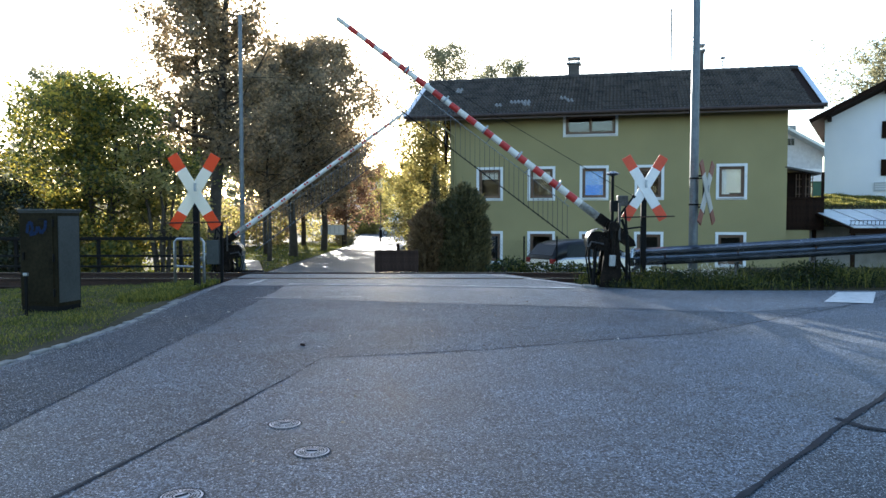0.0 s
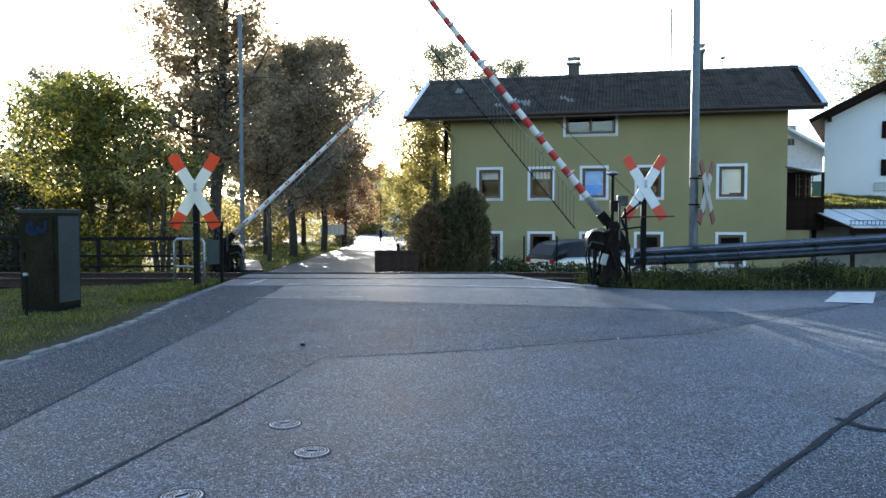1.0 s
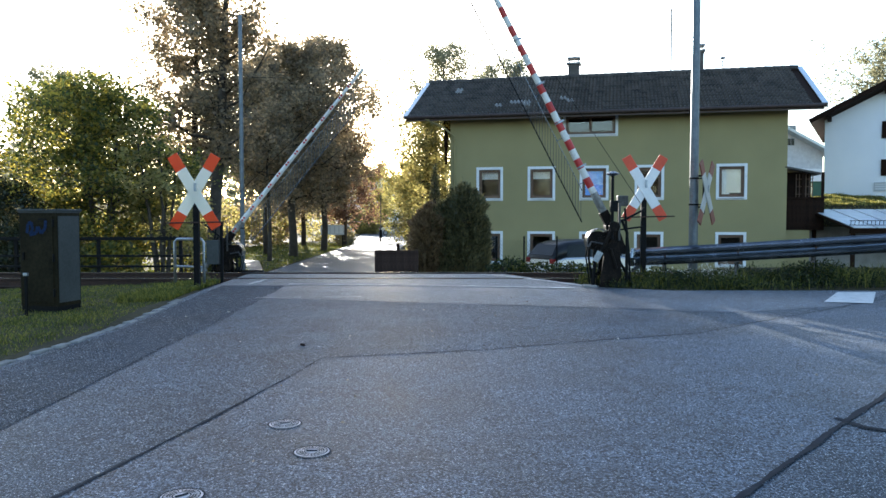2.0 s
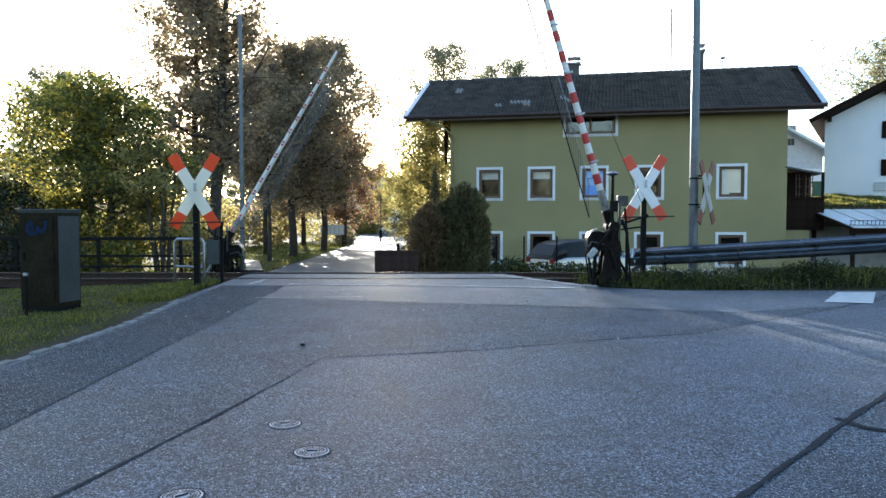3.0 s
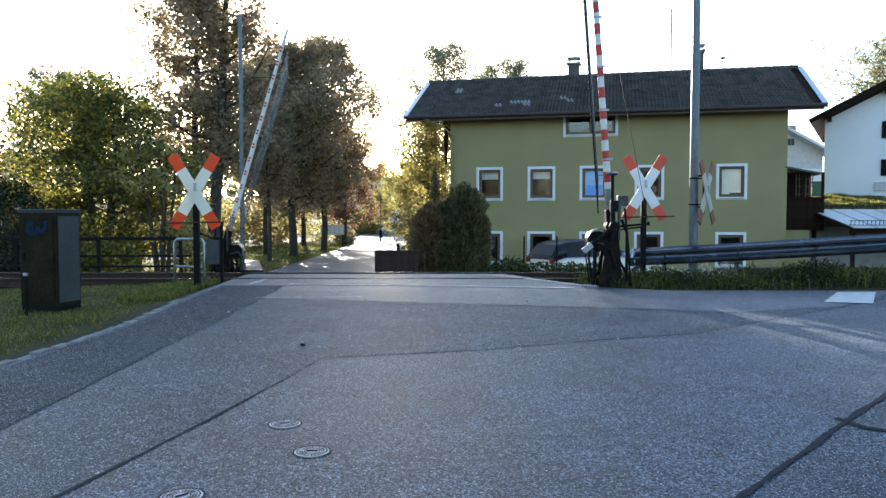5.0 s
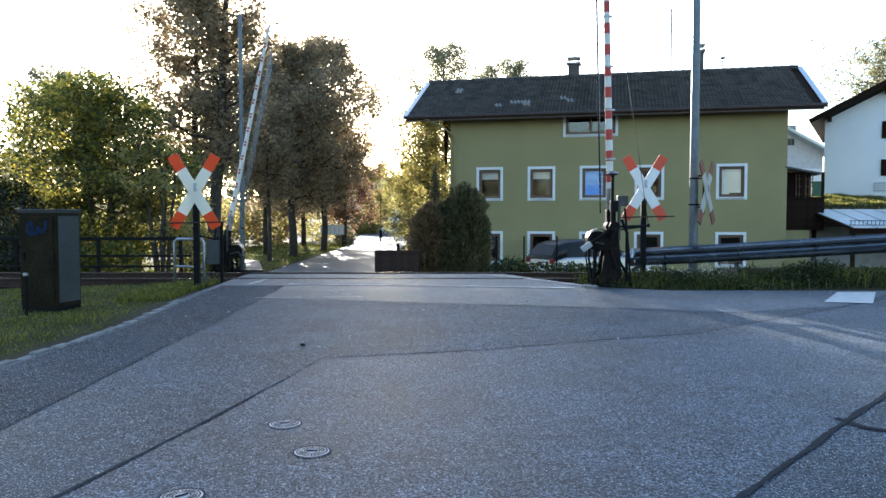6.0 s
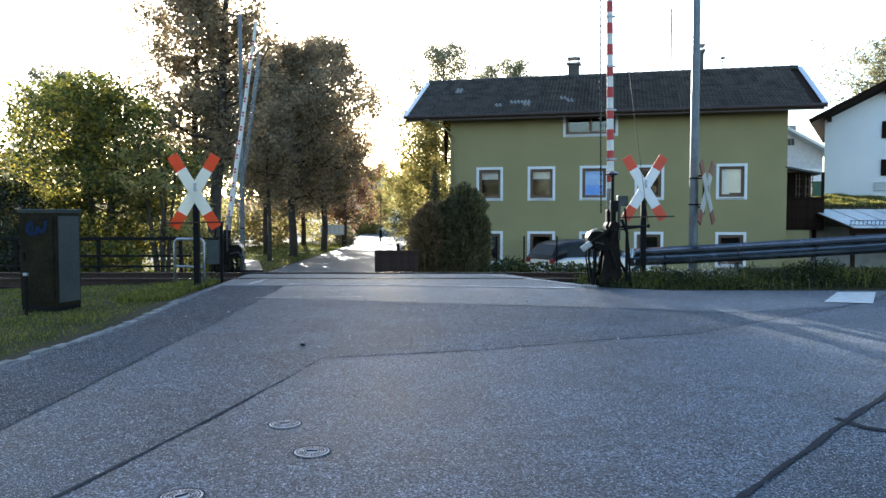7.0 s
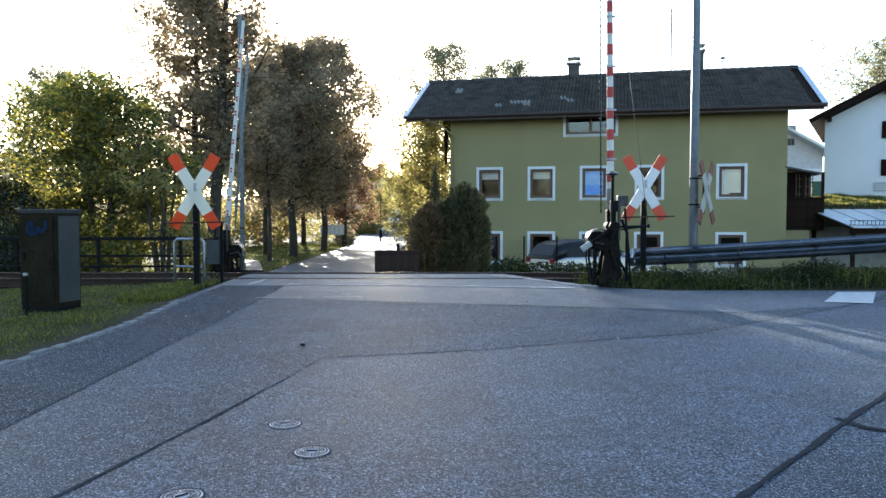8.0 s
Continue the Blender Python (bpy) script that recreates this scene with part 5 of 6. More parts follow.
# ---------------------------------------------------------------- neighbouring houses
def white_house():
    h = thing("house", pose(17.5, 34.0, 0, 0, 0, -30), "white rendered house with dark overhanging roof and shutters", "house")
    bm = B()
    holes = [(2.72, 3.7, 3.15, 3.82), (2.72, 3.7, 4.8, 5.5), (6.0, 7.0, 3.15, 4.0), (6.0, 7.0, 4.8, 5.65)]
    wall_with_openings(bm, 9.0, -0.5, 5.7, 0.3, holes)
    part("wall", bm, "plaster_white", h, "white rendered front wall")
    bm = B()
    prism(bm, [(0, 5.7), (9, 5.7), (4.5, 7.95)], 0.0, 0.3)
    part("gable", bm, "plaster_white", h)
    for x in (0.15, 8.85):
        bm = B()
        box(bm, (x, 4.65, 2.6), (0.3, 8.7, 6.2))
        part("wall", bm, "plaster_white", h)
    bm = B()
    box(bm, (4.5, 8.85, 2.3), (8.4, 0.3, 5.6))
    part("wall", bm, "plaster_white", h)
    for s in (-1, 1):
        bm = B()
        box(bm, (s * 2.75, 4.2, 0), (5.9, 10.4, 0.2), 0.01)
        part("roof", bm, "wood_dark", h, "dark roof with deep eaves", m=pose(4.5, 0, 8.18) @ pose(0, 0, 0, 0, s * 27, 0))
    for x, z in ((0.2, 5.72), (2.4, 6.82), (4.5, 7.8)):
        bm = B()
        box(bm, (x, -0.35, z), (0.16, 0.9, 0.18), 0.01)
        part("purlin", bm, "wood_dark", h)
    for a, b, c, d in holes[:2]:
        w = part("window", ring(B(), a, b, c, d, 0.08, -0.02, 0.06), "wood_dark", h, "dark framed window with shutters")
        bm = B()
        box(bm, ((a + b) / 2, 0.03, (c + d) / 2), (b - a - 0.14, 0.012, d - c - 0.14))
        part("pane", bm, "car_glass", w)
        for x in (a - 0.24, b + 0.24):
            bm = B()
            box(bm, (x, -0.03, (c + d) / 2), (0.46, 0.04, d - c + 0.05), 0.005)
            part("shutter", bm, "wood_dark", w)
    trellis = part("trellis", ring(B(), 2.0, 3.05, 2.45, 2.85, 0.04, -0.06, -0.02), "wood_grey", h, "pale wooden trellis")
    for k in range(4):
        bm = B()
        box(bm, (2.52, -0.07, 2.5 + 0.1 * k), (1.0, 0.02, 0.03))
        part("slat", bm, "wood_grey", trellis)
    return h


white_house()


def far_house():
    h = thing("house", pose(23.0, 60.0, 0), "distant white house with grey boarded gable", "house")
    bm = B()
    box(bm, (3.9, 4, 2.6), (7.8, 8, 5.2))
    part("wall", bm, "plaster_white", h, "white rendered lower wall")
    bm = B()
    prism(bm, [(0, 5.2), (7.8, 5.2), (7.8, 6.6), (2.5, 9.3), (0, 8.0)], 0.05, 7.9)
    part("gable", bm, "wood_grey", h, "grey boarded gable")
    for x0, x1, z0, z1 in ((2.35, 8.4, 9.5, 6.35),):
        bm = B()
        d = Vector((x1 - x0, z1 - z0))
        box(bm, (d.length / 2, 3.8, 0), (d.length, 9.4, 0.22), 0.01)
        part("roof", bm, "sheet_blue", h, "pale grey roof", m=pose(x0, 0, z0) @ Matrix.Rotation(-math.atan2(d.y, d.x), 4, "Y"))
    for a, b, c, d in ((4.85, 5.65, 4.4, 5.05), (4.8, 5.5, 7.0, 7.7)):
        w = part("window", ring(B(), a, b, c, d, 0.08, -0.06, 0.04), "wood_grey", h)
        for k in range(2):
            bm = B()
            box(bm, (a + (b - a) * (0.27 + 0.46 * k), -0.03, (c + d) / 2), ((b - a) * 0.4, 0.02, d - c - 0.16))
            part("pane", bm, "car_glass", w)
    bm = B()
    box(bm, (6.0, 2.0, 8.2), (0.7, 0.7, 1.4), 0.01)
    part("chimney", bm, "zinc_dark", h)
    return h


distant = far_house()
tagged(copy_thing(distant, pose(-14.5, 122.0, -0.9, 0, 0, 20)), "distant pale house beyond the bend of the street", "house")

pole = thing("traffic_sign", pose(-4.05, 48.0, land_z(-4.05, 48)), "thin pole with a small dark sign beside the street", "traffic sign")
bm = B()
cyl(bm, (0, 0, 0), (0, 0, 3.6), 0.03, seg=8)
part("pole", bm, "zinc_dark", pole)
bm = B()
box(bm, (0, -0.04, 1.1), (0.2, 0.04, 0.5), 0.01)
part("sign_plate", bm, "steel_black", pole)

shed = thing("carport", pose(14.65, 26.5, 0), "low carport with pale panel roof and snow guard", "carport")
bm = B()
box(bm, (3.4, 1.6, -0.05), (6.8, 3.4, 0.06))
box(bm, (3.4, 0, -0.14), (6.8, 0.1, 0.16))
deck = part("roof_deck", bm, "wood_dark", shed, m=pose(0, 0, 0.92, 12, 0, 0))
bm = B()
box(bm, (0, 0, 0), (0.79, 3.3, 0.025), 0.006)
p0 = part("roof_panel", bm, "panel", deck, "pale translucent roof panel", m=pose(0.5, 1.6, 0.0))
for k in range(1, 8):
    o = p0.copy()
    scene.collection.objects.link(o)
    o.matrix_basis = pose(0.5 + 0.87 * k, 1.6, 0.0)
bm = B()
for z in (0.04, 0.2):
    box(bm, (3.4, 0.12, z + 0.02), (6.8, 0.02, 0.02))
for k in range(46):
    box(bm, (0.05 + 0.148 * k, 0.12, 0.13), (0.014, 0.014, 0.17))
part("snow_guard", bm, "steel_black", deck, "dark lattice snow guard")
for x in (0.2, 3.4, 6.5):
    for y in (0.2, 3.0):
        bm = B()
        box(bm, (x, y, 0.0), (0.12, 0.12, 1.8), 0.01)
        part("post", bm, "wood_dark", shed)
bm = B()
box(bm, (3.4, 3.1, 0.0), (6.7, 0.08, 1.8))
part("back_wall", bm, "concrete", shed)

bin_ = thing("waste_bin", pose(16.7, 33.2, land_z(16.7, 33.2)), "green plastic waste bin beside the white house", "bin")
bm = B()
prism(bm, [(-0.22, 0), (0.22, 0), (0.28, 0.62), (-0.28, 0.62)], -0.25, 0.25)
part("tub", bm, "bin_green", bin_)
bm = B()
box(bm, (0, 0, 0.65), (0.6, 0.56, 0.06), 0.02)
part("lid", bm, "bin_green", bin_)


# ---------------------------------------------------------------- plants
def tree(x, y, height, radius, material, label, seed, trunk_r=0.14, clear=0.25, lean=(0, 0), limbs=22, per=42, size=0.17, spread=0.3, stems=1, z=None, shape=1.0, twigs=5, category="tree"):
    """Tapered stems, curved limbs and twigs; leaves sit in tufts along the twigs."""
    rs = np.random.RandomState(seed)
    z0 = land_z(x, y) - 0.1 if z is None else z
    t = thing("tree", pose(x, y, z0), label, category)
    wood, ends = B(), []
    for st in range(stems):
        ang = st * math.tau / stems + rs.uniform(-0.4, 0.4)
        off = Vector((math.cos(ang), math.sin(ang), 0)) * (0 if stems == 1 else rs.uniform(0.25, 0.5) * radius)
        top = Vector((lean[0], lean[1], height * rs.uniform(0.86, 0.95))) + off * 1.3
        pts, rad = [], []
        for k in range(9):
            f = k / 8
            wob = Vector((rs.normal(0, 0.05), rs.normal(0, 0.05), 0)) * height * 0.12 * (f > 0)
            pts.append(off * 0.25 + (top - off * 0.25) * f + wob + Vector((0, 0, -0.2 if k == 0 else 0)))
            rad.append(trunk_r / math.sqrt(stems) * (1.12 if k == 0 else 1) * (0.92 - 0.8 * f) + 0.008)
        tube(wood, pts, rad, 8)
        count = max(3, limbs // stems)
        for k in range(count):
            f = min(0.98, clear + (1 - clear) * (k + rs.uniform(0, 1)) / count)
            i = min(int(f * 8), 7)
            p = pts[i].lerp(pts[i + 1], f * 8 - i)
            g = (f - clear) / (1 - clear)
            reach = radius * (0.35 + 0.65 * math.sin(math.pi * min(1, (0.18 + 0.82 * g) ** shape))) * rs.uniform(0.55, 1.2)
            a = k * 2.4 + rs.uniform(-0.5, 0.5)
            rise = reach * rs.uniform(0.15, 0.8)
            tip = p + Vector((math.cos(a) * reach, math.sin(a) * reach, rise))
            mid = p.lerp(tip, 0.5) + Vector((rs.normal(0, 0.06), rs.normal(0, 0.06), -0.1)) * reach
            r = max(0.014, rad[i] * 0.42)
            tube(wood, [p, p.lerp(mid, 0.5) + Vector((0, 0, 0.03 * reach)), mid, tip], [r, r * 0.8, r * 0.55, 0.007], 5)
            ends += [tip, tip, mid.lerp(tip, 0.6)]
            for q in range(twigs):
                g2 = rs.uniform(0.25, 1.0)
                base = p.lerp(mid, g2 * 2) if g2 < 0.5 else mid.lerp(tip, g2 * 2 - 1)
                out = Vector((math.cos(a), math.sin(a), 0.2)) * reach * 0.12
                tw = base + Vector(rs.normal(0, 1, 3)) * reach * 0.26 + out
                tube(wood, [base, tw], [r * 0.32, 0.004], 3)
                ends += [base.lerp(tw, 0.55), base.lerp(tw, 0.8), tw]
    part("trunk", wood, "bark", t, "dark bark trunk with limbs", smooth=True)
    keep = np.array([tuple(e) for e in ends])
    v, f = leaves(rs, keep, spread * 0.62, max(3, round(per / 3)), size)
    fast_mesh("crown", v, f, material, t)
    return t


def bush(name, blobs, material, label, seed, n=3000, size=0.1, category="shrub", hollow=0.55):
    """Leaves filling rounded clumps (x, y, z, rx, ry, rz) with twigs inside."""
    rs = np.random.RandomState(seed)
    x, y, z = blobs[0][:3]
    t = thing(name, pose(x, y, land_z(x, y)), label, category)
    vol = np.array([b[3] * b[4] * b[5] for b in blobs]) ** 0.67
    vs, fs, base = [], [], 0
    for b, share in zip(blobs, vol / vol.sum()):
        k = max(20, int(n * share))
        d = rs.normal(0, 1, (k, 3))
        d /= np.linalg.norm(d, axis=1, keepdims=True)
        bumpy = np.array([noise.noise(Vector(q) * 2.3 + Vector((seed, b[0], b[1]))) for q in d])[:, None]
        rr = (hollow + (1 - hollow) * rs.uniform(0, 1, (k, 1)) ** 0.6) * (1 + 0.28 * bumpy)
        c = d * rr * np.array(b[3:6]) + np.array(b[:3]) - np.array([x, y, land_z(x, y)])
        v, f = leaves(rs, c, 0.03, 1, size)
        vs.append(v), fs.append(f + base)
        base += len(v)
        foot = Vector((b[0] - x, b[1] - y, -0.05))
        wood = B()
        for q in range(5):
            tip = Vector(c[rs.randint(k)])
            tube(wood, [foot, foot.lerp(tip, 0.5) + Vector((0, 0, 0.1 * b[5])), tip], [0.03, 0.018, 0.005], 4)
        part("stem", wood, "bark", t, "thin dark stems")
    fast_mesh("foliage", np.concatenate(vs), np.concatenate(fs), material, t)
    return t


tree(-10.2, 22.0, 6.1, 2.35, "leaf_green", "bushy many-stemmed maple with yellowing green leaves", 11, 0.2, 0.14, stems=4, limbs=64, per=66, size=0.108, spread=0.3, twigs=6)
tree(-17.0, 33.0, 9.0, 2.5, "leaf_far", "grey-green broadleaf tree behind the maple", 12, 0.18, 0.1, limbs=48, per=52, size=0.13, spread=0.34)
# Pale yellow leaf colour stands in for sun on this tree's leaves
tree(-8.2, 21.5, 4.4, 1.3, "leaf_yellow", "slender many-stemmed young tree beside the tracks", 13, 0.14, 0.2, stems=5, limbs=25, per=33, size=0.1, spread=0.22)
tree(-8.3, 27.0, 14.5, 1.9, "leaf_dark", "tall dark broadleaf tree with a leaning trunk", 14, 0.27, 0.3, lean=(0.55, 0.3), limbs=50, per=45, size=0.135, spread=0.3, twigs=6)
tree(-9.8, 29.0, 13.5, 2.2, "leaf_dark", "tall dark broadleaf tree with open crown", 21, 0.22, 0.3, lean=(0.1, 0.3), limbs=52, per=45, size=0.14, spread=0.32, twigs=6)
tree(-8.2, 40.4, 12.8, 3.2, "leaf_dark", "dense roadside tree with a thick trunk on the verge", 15, 0.25, 0.28, limbs=64, per=48, size=0.165, spread=0.42, twigs=7)
tree(-10.4, 43.5, 12.2, 2.7, "leaf_dark", "roadside tree with a dark curved trunk", 16, 0.17, 0.3, limbs=54, per=54, size=0.165, spread=0.42, twigs=6)
tree(-8.5, 36.0, 8.4, 1.6, "leaf_dark", "slim verge tree with a bare lower trunk", 29, 0.12, 0.42, limbs=30, per=42, size=0.15, spread=0.34)
# Added behind the nearer crowns to keep sun off the road
tree(-10.6, 52.0, 12.5, 2.8, "leaf_dark", "tall tree behind the nearer crowns, added to shade the road", 81, 0.2, 0.22, limbs=48, per=42, size=0.19, spread=0.4)
tree(-7.7, 47.5, 14.4, 3.5, "leaf_dark", "roadside tree with light showing through its crown", 17, 0.22, 0.24, limbs=72, per=46, size=0.175, spread=0.46, twigs=7)
# Added sparse crown that thins the sun on the far street
tree(-10.8, 57.0, 12.0, 3.0, "leaf_dark", "tall open tree behind the nearer crowns, added to shade the far street", 82, 0.2, 0.22, limbs=44, per=27, size=0.19, spread=0.42)
tree(-7.6, 57.0, 9.6, 2.7, "leaf_copper", "copper-leaved tree beside the street", 18, 0.18, 0.2, limbs=42, per=51, size=0.18, spread=0.44)
tree(-2.4, 52.0, 6.4, 1.4, "leaf_yellow", "yellowing tree beside the street", 19, 0.11, 0.42, limbs=26, per=30, size=0.14, spread=0.28)
tree(-0.8, 38.5, 8.6, 2.0, "leaf_yellow", "half-yellow tree beside the house", 20, 0.15, 0.06, limbs=60, per=45, size=0.125, spread=0.36)
tree(-5.6, 66.0, 4.8, 1.3, "leaf_yellow", "young street tree with a thin trunk", 22, 0.07, 0.35, limbs=16, per=31, size=0.156, spread=0.3)
tree(-3.9, 76.0, 6.6, 1.5, "leaf_yellow", "young street tree with pale leaves", 23, 0.08, 0.45, limbs=18, per=30, size=0.17, spread=0.35)
tree(-9.5, 100.0, 9.0, 4.0, "leaf_yellow", "broad pale tree at the bend of the street", 24, 0.2, 0.1, limbs=30, per=40, size=0.26, spread=0.6)
tree(-3.0, 106.0, 10.5, 4.0, "leaf_yellow", "broad pale tree beyond the parked car", 25, 0.2, 0.1, limbs=30, per=40, size=0.26, spread=0.6)
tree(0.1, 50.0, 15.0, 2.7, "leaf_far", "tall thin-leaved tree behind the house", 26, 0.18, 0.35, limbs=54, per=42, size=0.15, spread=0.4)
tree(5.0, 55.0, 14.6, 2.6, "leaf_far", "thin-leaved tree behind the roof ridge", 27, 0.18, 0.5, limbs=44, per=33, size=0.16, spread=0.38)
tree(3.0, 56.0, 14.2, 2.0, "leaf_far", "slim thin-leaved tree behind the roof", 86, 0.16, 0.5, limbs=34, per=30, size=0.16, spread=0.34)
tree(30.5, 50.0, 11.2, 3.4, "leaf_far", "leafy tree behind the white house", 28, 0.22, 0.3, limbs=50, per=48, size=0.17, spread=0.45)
tree(-14.8, 23.8, 3.1, 1.5, "needle", "low dark tree at the edge of the undergrowth", 87, 0.12, 0.05, limbs=30, per=50, size=0.12, spread=0.28)
bush("shrub", [(-12.1, 20.4, 0.7, 1.25, 0.8, 1.75), (-11.3, 19.9, 0.1, 0.8, 0.6, 1.0)], "evergreen", "dark evergreen shrub beside the tracks", 36, 10000, 0.09)
bush("shrub", [(-10.8, 20.8, -0.1, 1.2, 0.7, 0.9), (-9.2, 20.2, -0.1, 1.0, 0.7, 0.8)], "leaf_green", "sunlit yellow-green undergrowth behind the railing", 31, 6500, 0.11)
bush("shrub", [(-8.2, 23.5, 0.1, 0.9, 0.7, 0.9), (-7.3, 24.5, -0.2, 0.8, 0.7, 0.7)], "leaf_green", "green undergrowth between the trunks", 32, 2200, 0.12)
bush("shrub", [(-13.5, 56, 0.6, 2.2, 1.5, 1.7), (-16.5, 54, 0.8, 2.4, 1.5, 1.9), (-20, 54, 1.0, 2.6, 1.5, 2.2), (-11, 66, 0.6, 2.2, 1.5, 2.0)], "leaf_yellow", "sunlit yellow-green shrubs behind the trees", 33, 8000, 0.22)
bush("shrub", [(-7.9, 58, -0.4, 0.6, 1.6, 0.6), (-7.9, 61, -0.4, 0.6, 1.6, 0.6), (-8.4, 64, -0.4, 0.7, 1.6, 0.6)], "needle", "low clipped hedge beside the street", 34, 3000, 0.13, "hedge")
bush("shrub", [(-9.2, 90, 0.6, 2.2, 1.5, 1.6), (-5.5, 88.5, -0.3, 2.4, 0.6, 0.5)], "leaf_yellow", "shrubs at the bend of the street", 35, 4000, 0.3)


def thuja(x, y, r, h, material, label, seed, n=17000):
    """A clipped conifer: upright sprays over an egg-shaped body."""
    rs = np.random.RandomState(seed)
    z0 = land_z(x, y)
    t = thing("thuja_bush", pose(x, y, z0), label, "shrub", "thuja hedge")
    g = rs.uniform(0, 1, n) ** 0.9
    a = rs.uniform(0, math.tau, n)
    prof = np.minimum(1, (1 - g) * 4.2) ** 0.6 * np.minimum(1, 0.75 + g)
    lump = np.array([1 + 0.4 * noise.noise((math.cos(q) * 2.2 + seed, math.sin(q) * 2.2, w * h * 1.8)) + 0.3 * noise.noise((math.cos(q) * 5 + seed, math.sin(q) * 5, w * h * 4)) for q, w in zip(a, g)])
    rr = r * prof * lump * rs.uniform(0.68, 1.08, n)
    c = np.stack([np.cos(a) * rr, np.sin(a) * rr, g * h * (1 + 0.12 * (lump - 1) / 0.4) + rs.exponential(0.03, n)], 1)
    out = np.stack([np.cos(a), np.sin(a), np.full(n, 1.1)], 1) + rs.normal(0, 0.35, (n, 3))
    out /= np.linalg.norm(out, axis=1, keepdims=True)
    w = np.cross(out, rs.normal(0, 1, (n, 3)))
    w /= np.linalg.norm(w, axis=1, keepdims=True)
    s = rs.uniform(0.03, 0.105, (n, 1))
    v = np.stack([c - out * s * 0.5, c + w * s * 0.35, c + out * s, c - w * s * 0.35], 1).reshape(-1, 3)
    idx = np.arange(n)[:, None] * 4
    f = np.concatenate([idx + np.array([[0, 1, 2]]), idx + np.array([[0, 2, 3]])])
    fast_mesh("foliage", v, f, material, t)
    bm = B()
    tube(bm, [(0, 0, -0.1), (0, 0, h * 0.5), (0, 0, h * 0.92)], [r * 0.5, r * 0.6, r * 0.12], 8)
    part("core", bm, "bark", t, "dark woody core")
    return t


thuja(-0.4, 21.0, 0.46, 1.95, "needle_brown", "browning clipped thuja bush beside the fence", 41)
thuja(0.16, 21.1, 0.5, 2.1, "needle", "tall dark green thuja bush", 42)
thuja(0.62, 21.0, 0.55, 2.48, "needle", "tall dark green thuja bush beside the yard", 43)
thuja(1.05, 20.9, 0.26, 1.75, "needle", "small thuja bush at the end of the hedge", 45, 6000)
thuja(-0.3, 27.0, 0.16, 3.7, "needle", "thin pointed conifer behind the thuja hedge", 44, 2500)
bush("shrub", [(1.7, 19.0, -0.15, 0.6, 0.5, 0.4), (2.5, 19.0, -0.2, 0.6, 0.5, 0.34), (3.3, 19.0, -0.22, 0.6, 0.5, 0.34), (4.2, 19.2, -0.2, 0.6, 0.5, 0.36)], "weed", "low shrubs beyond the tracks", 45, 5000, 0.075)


def blades(name, n, area, height, material, label, seed, width=0.006, keep=None, lean=0.35):
    rs = np.random.RandomState(seed)
    x0, x1, y0, y1 = area
    xs, ys = rs.uniform(x0, x1, n), rs.uniform(y0, y1, n)
    ok = np.array([not on_road(a, b, -0.1) and (keep is None or keep(a, b)) for a, b in zip(xs, ys)])
    xs, ys = xs[ok], ys[ok]
    zs = np.array([land_z(a, b) + 0.03 * noise.noise((a * 0.8, b * 0.8, 0)) - (0.17 if 13.0 < b < 15.7 else 0) for a, b in zip(xs, ys)])
    tuft = np.array([0.55 + 0.9 * abs(noise.noise((a * 1.3 + seed, b * 1.3, 4.0))) for a, b in zip(xs, ys)])
    k = len(xs)
    h = height * rs.uniform(0.4, 1.2, k) * tuft
    a = rs.uniform(0, math.tau, k)
    l = rs.normal(0, lean, (k, 2)) * h[:, None]
    root = np.stack([xs, ys, zs - 0.01], 1)
    side = np.stack([np.cos(a), np.sin(a), np.zeros(k)], 1) * width
    mid = root + np.stack([l[:, 0] * 0.4, l[:, 1] * 0.4, h * 0.6], 1)
    tip = root + np.stack([l[:, 0], l[:, 1], h], 1)
    v = np.stack([root - side, root + side, mid + side * 0.8, mid - side * 0.8, tip], 1).reshape(-1, 3)
    idx = np.arange(k)[:, None] * 5
    f = np.concatenate([idx + np.array([[0, 1, 2]]), idx + np.array([[0, 2, 3]]), idx + np.array([[3, 2, 4]])])
    return tagged(fast_mesh(name, v, f, material), label, "grass", kind="stuff")


blades("grass", 80000, (-9, -3.5, 4.5, 13.0), 0.05, "grass", "short green grass on the verge", 51, 0.005, lambda a, b: a < lerp(ROAD_LEFT, b) - 0.12 - 0.22 * max(0.0, noise.noise((a, b * 0.9, 3)) + 0.35) * (b < 10.5))
blades("grass", 9000, (-4.6, -3.6, 10.2, 13.0), 0.13, "grass", "longer grass round the sign post", 52, 0.006)
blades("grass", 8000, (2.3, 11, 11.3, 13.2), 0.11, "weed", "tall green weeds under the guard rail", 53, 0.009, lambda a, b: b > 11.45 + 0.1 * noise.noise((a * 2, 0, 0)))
blades("grass", 34000, (-14, -4.0, 18, 62), 0.11, "grass", "grass under the roadside trees", 54, 0.022, lambda a, b: b > 36 or not lerp(PATH_L, b) - 0.05 < a < lerp(PATH_R, b) + 0.05)
blades("grass", 26000, (14.6, 24, 30.0, 34.5), 0.16, "grass_sunny", "grass bank beside the white house, sunlight put into its brighter colour", 55, 0.016)


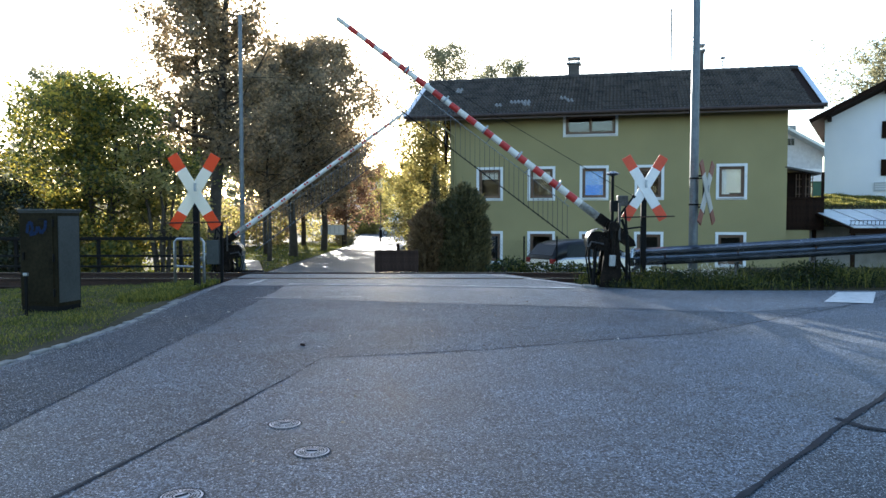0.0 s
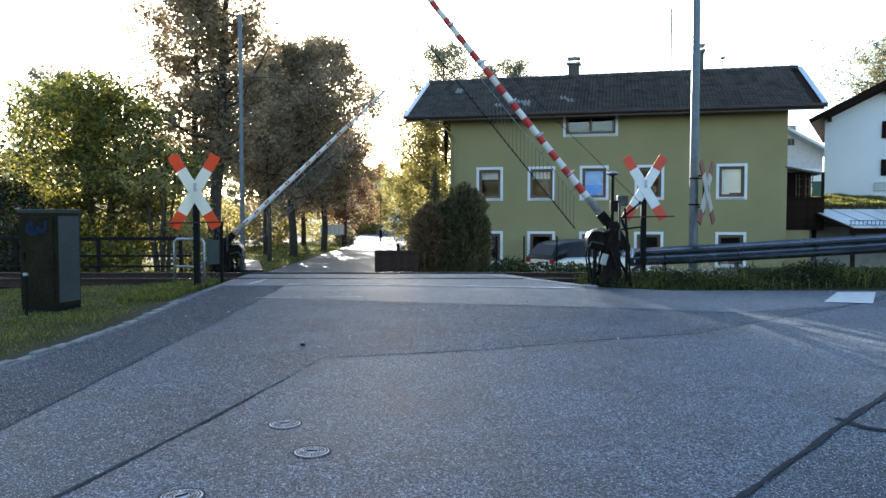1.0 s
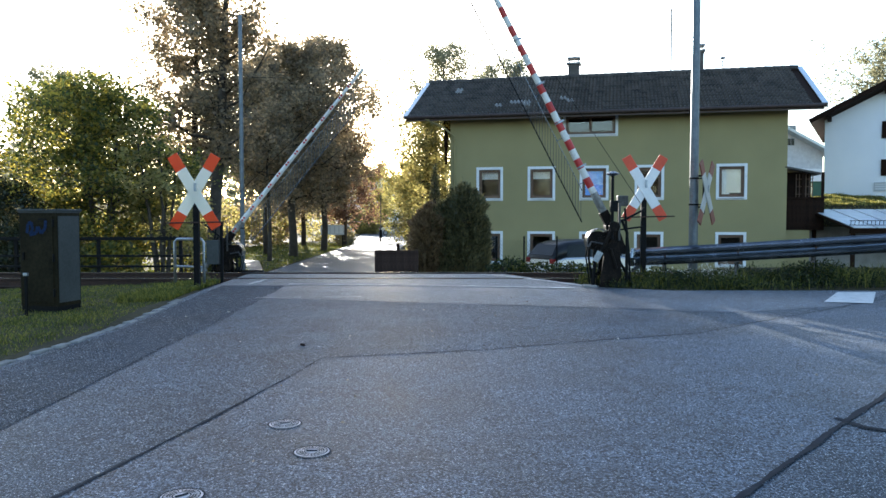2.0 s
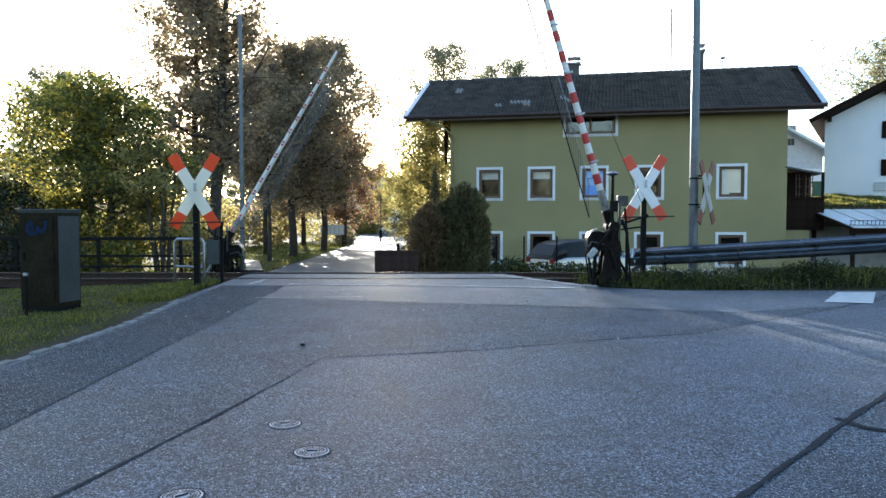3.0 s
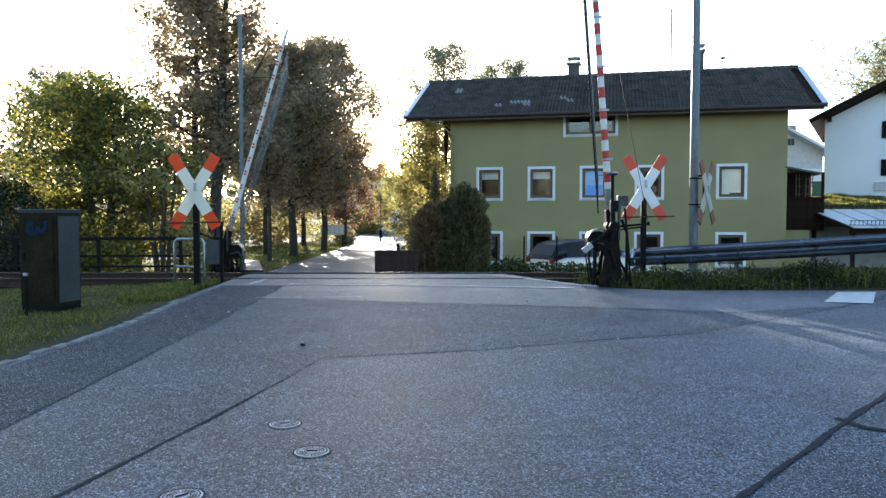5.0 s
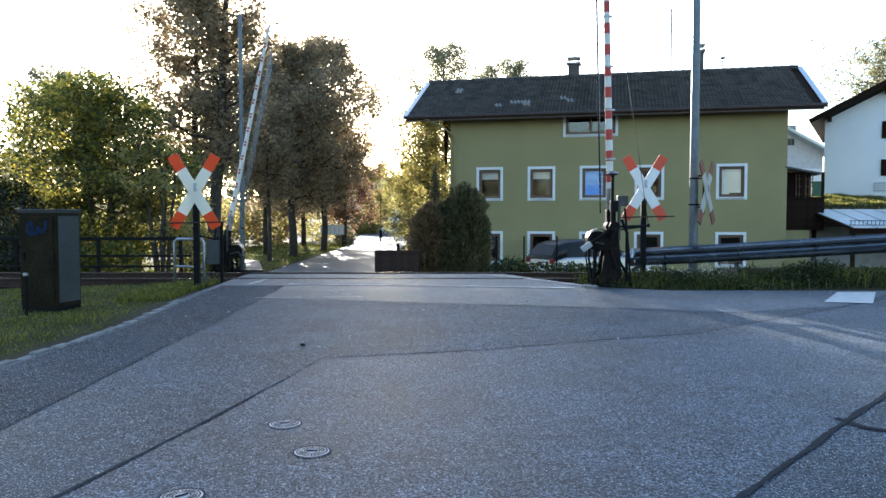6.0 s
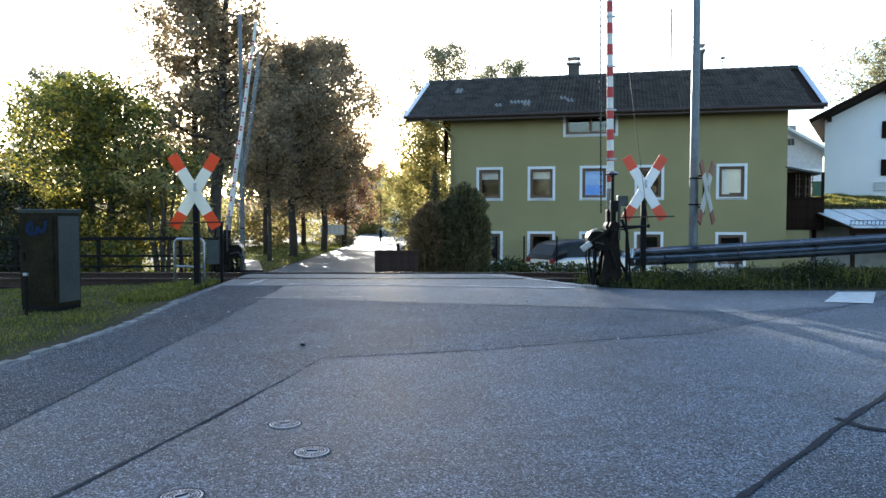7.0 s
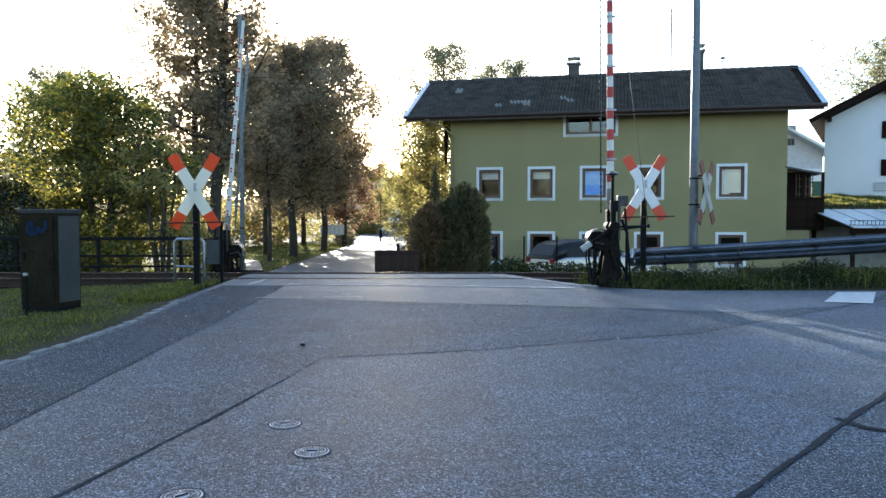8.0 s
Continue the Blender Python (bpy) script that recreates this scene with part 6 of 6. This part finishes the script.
def weeds(name, n, area, material, label, seed, size=0.05, tall=0.3):
    rs = np.random.RandomState(seed)
    x0, x1, y0, y1 = area
    c = []
    for k in range(n):
        x, y = rs.uniform(x0, x1), rs.uniform(y0, y1)
        clump = noise.noise((x * 0.9, y * 1.4, 2)) + 0.5 * noise.noise((x * 3.1, y * 3.1, 7))
        if on_road(x, y, -0.08) or rs.uniform(0, 1) > 0.75 + clump:
            continue
        h = tall * (0.25 + max(0.0, 0.55 + clump) * rs.uniform(0.4, 1.1)) * min(1, 0.35 + (y - y0) * 1.2)
        for q in range(int(5 + h * 26)):
            g = rs.uniform(0.1, 1)
            c.append((x + rs.normal(0, 0.07) * g, y + rs.normal(0, 0.07) * g, land_z(x, y) + h * g))
    v, f = leaves(rs, c, 0.012, 1, size)
    return tagged(fast_mesh(name, v, f, material), label, "weeds", kind="stuff")


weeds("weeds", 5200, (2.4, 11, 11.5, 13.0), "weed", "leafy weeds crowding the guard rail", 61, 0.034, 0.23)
blades("grass", 2500, (2.3, 11, 11.45, 13.0), 0.3, "grass", "pale seeding grass among the weeds", 64, 0.004)
weeds("weeds", 260, (2.9, 5.2, 12.6, 13.2), "flower", "small white wild flowers", 62, 0.025)
weeds("weeds", 90, (-4.3, -3.8, 10.8, 12.6), "grass", "leafy weeds at the sign post", 63, 0.03, 0.2)


def woods(name, rows, material, label, seed, size):
    rs = np.random.RandomState(seed)
    c = []
    for x, y, h, r, n in rows:
        d = rs.normal(0, 1, (n, 3))
        d /= np.linalg.norm(d, axis=1, keepdims=True)
        rr = rs.uniform(0.6, 1.1, (n, 1))
        c += list(d * rr * np.array([r, r, h * 0.5]) + np.array([x, y, land_z(x, y) + h * 0.5]))
    v, f = leaves(rs, c, size * 0.3, 1, size)
    return tagged(fast_mesh(name, v, f, material), label, "woods", kind="stuff")


rw = random.Random(9)
# Added out of view behind the camera, so panes reflect dark green
woods("far_woods", [(-60 + 5 * k + rw.uniform(-2, 2), -75 + rw.uniform(-6, 6), rw.uniform(11, 15), rw.uniform(3.5, 5), 1500) for k in range(26)], "leaf_dark", "unseen tree line added behind the camera to darken window reflections", 74, 0.5)
woods("far_woods", [(-150 + 5 * k + rw.uniform(-2, 2), 118 + rw.uniform(-8, 14), rw.uniform(11, 17), rw.uniform(3, 5), 420) for k in range(26)], "leaf_far", "woods on the far slope, haze put into their pale leaf colour", 71, 0.9)
woods("far_woods", [(-28 + 5.5 * k + rw.uniform(-2, 2), 135 + rw.uniform(-4, 14), rw.uniform(8, 12), rw.uniform(3, 5), 380) for k in range(14)], "leaf_far", "woods beyond the bend of the street, haze put into their pale leaf colour", 72, 0.9)
woods("far_woods", [(-34 + 2.6 * k + rw.uniform(-1, 1), 60 + rw.uniform(-4, 6), rw.uniform(3, 4.8), rw.uniform(1.8, 2.8), 420) for k in range(9)], "leaf_dark", "trees across the valley", 73, 0.45)

# ---------------------------------------------------------------- roof tiles
def tile_mesh():
    me = bpy.data.meshes.new("tile")
    n = 10
    verts, faces = [], []
    for y, lift in ((0.0, 0.085), (0.37, 0.004)):
        for k in range(n + 1):
            u = k / n
            verts.append((u * 0.305, y, lift + 0.048 * math.sin(2 * u * math.tau)))
    for k in range(n + 1):
        u = k / n
        verts.append((u * 0.305, 0.0, 0.012 + 0.048 * math.sin(2 * u * math.tau)))
    for k in range(n):
        faces.append((k, k + 1, n + 2 + k, n + 1 + k))
        faces.append((2 * n + 2 + k, 2 * n + 3 + k, k + 1, k))
    me.from_pydata(verts, [], faces)
    me.materials.append(M["roof_tile"])
    me.shade_smooth()
    return me


tile = tile_mesh()
tv = [v.co.copy() for v in tile.vertices]
tf = [tuple(p.vertices) for p in tile.polygons]
pale = tile.copy()
pale.materials[0] = M["roof_tile_pale"]
rest_v, rest_f, count = [], [], 0
PALE = {(5, 9), (5, 10), (12, 3), (14, 4), (15, 4), (16, 4), (16, 3), (21, 5), (22, 4)}
cols, rows_n = int((ROOF_X1 - ROOF_X0 - 0.2) / 0.3), int(slope_len / 0.335)
for r in range(rows_n + 1):
    for c in range(cols):
        m = FRONT @ Matrix.Translation((ROOF_X0 + 0.1 + 0.3 * c, r * 0.335 - 0.06, -0.015)) @ pose(0, 0, random.uniform(-0.004, 0.006), random.uniform(-0.8, 0.8), 0, random.uniform(-0.6, 0.6))
        if r < 6 and c >= 4 and count < 295 or (c, r) in PALE:
            count += 1
            o = new("roof_tile", pale if (c, r) in PALE else tile)
            o.parent = roof
            o.matrix_basis = m
        else:
            b = len(rest_v)
            rest_v += [m @ v for v in tv]
            rest_f += [tuple(b + i for i in f) for f in tf]
tagged(arrays("roof_tiles", rest_v, rest_f, "roof_tile", roof, smooth=True), "dark weathered roof tiles", kind="stuff")


motions()
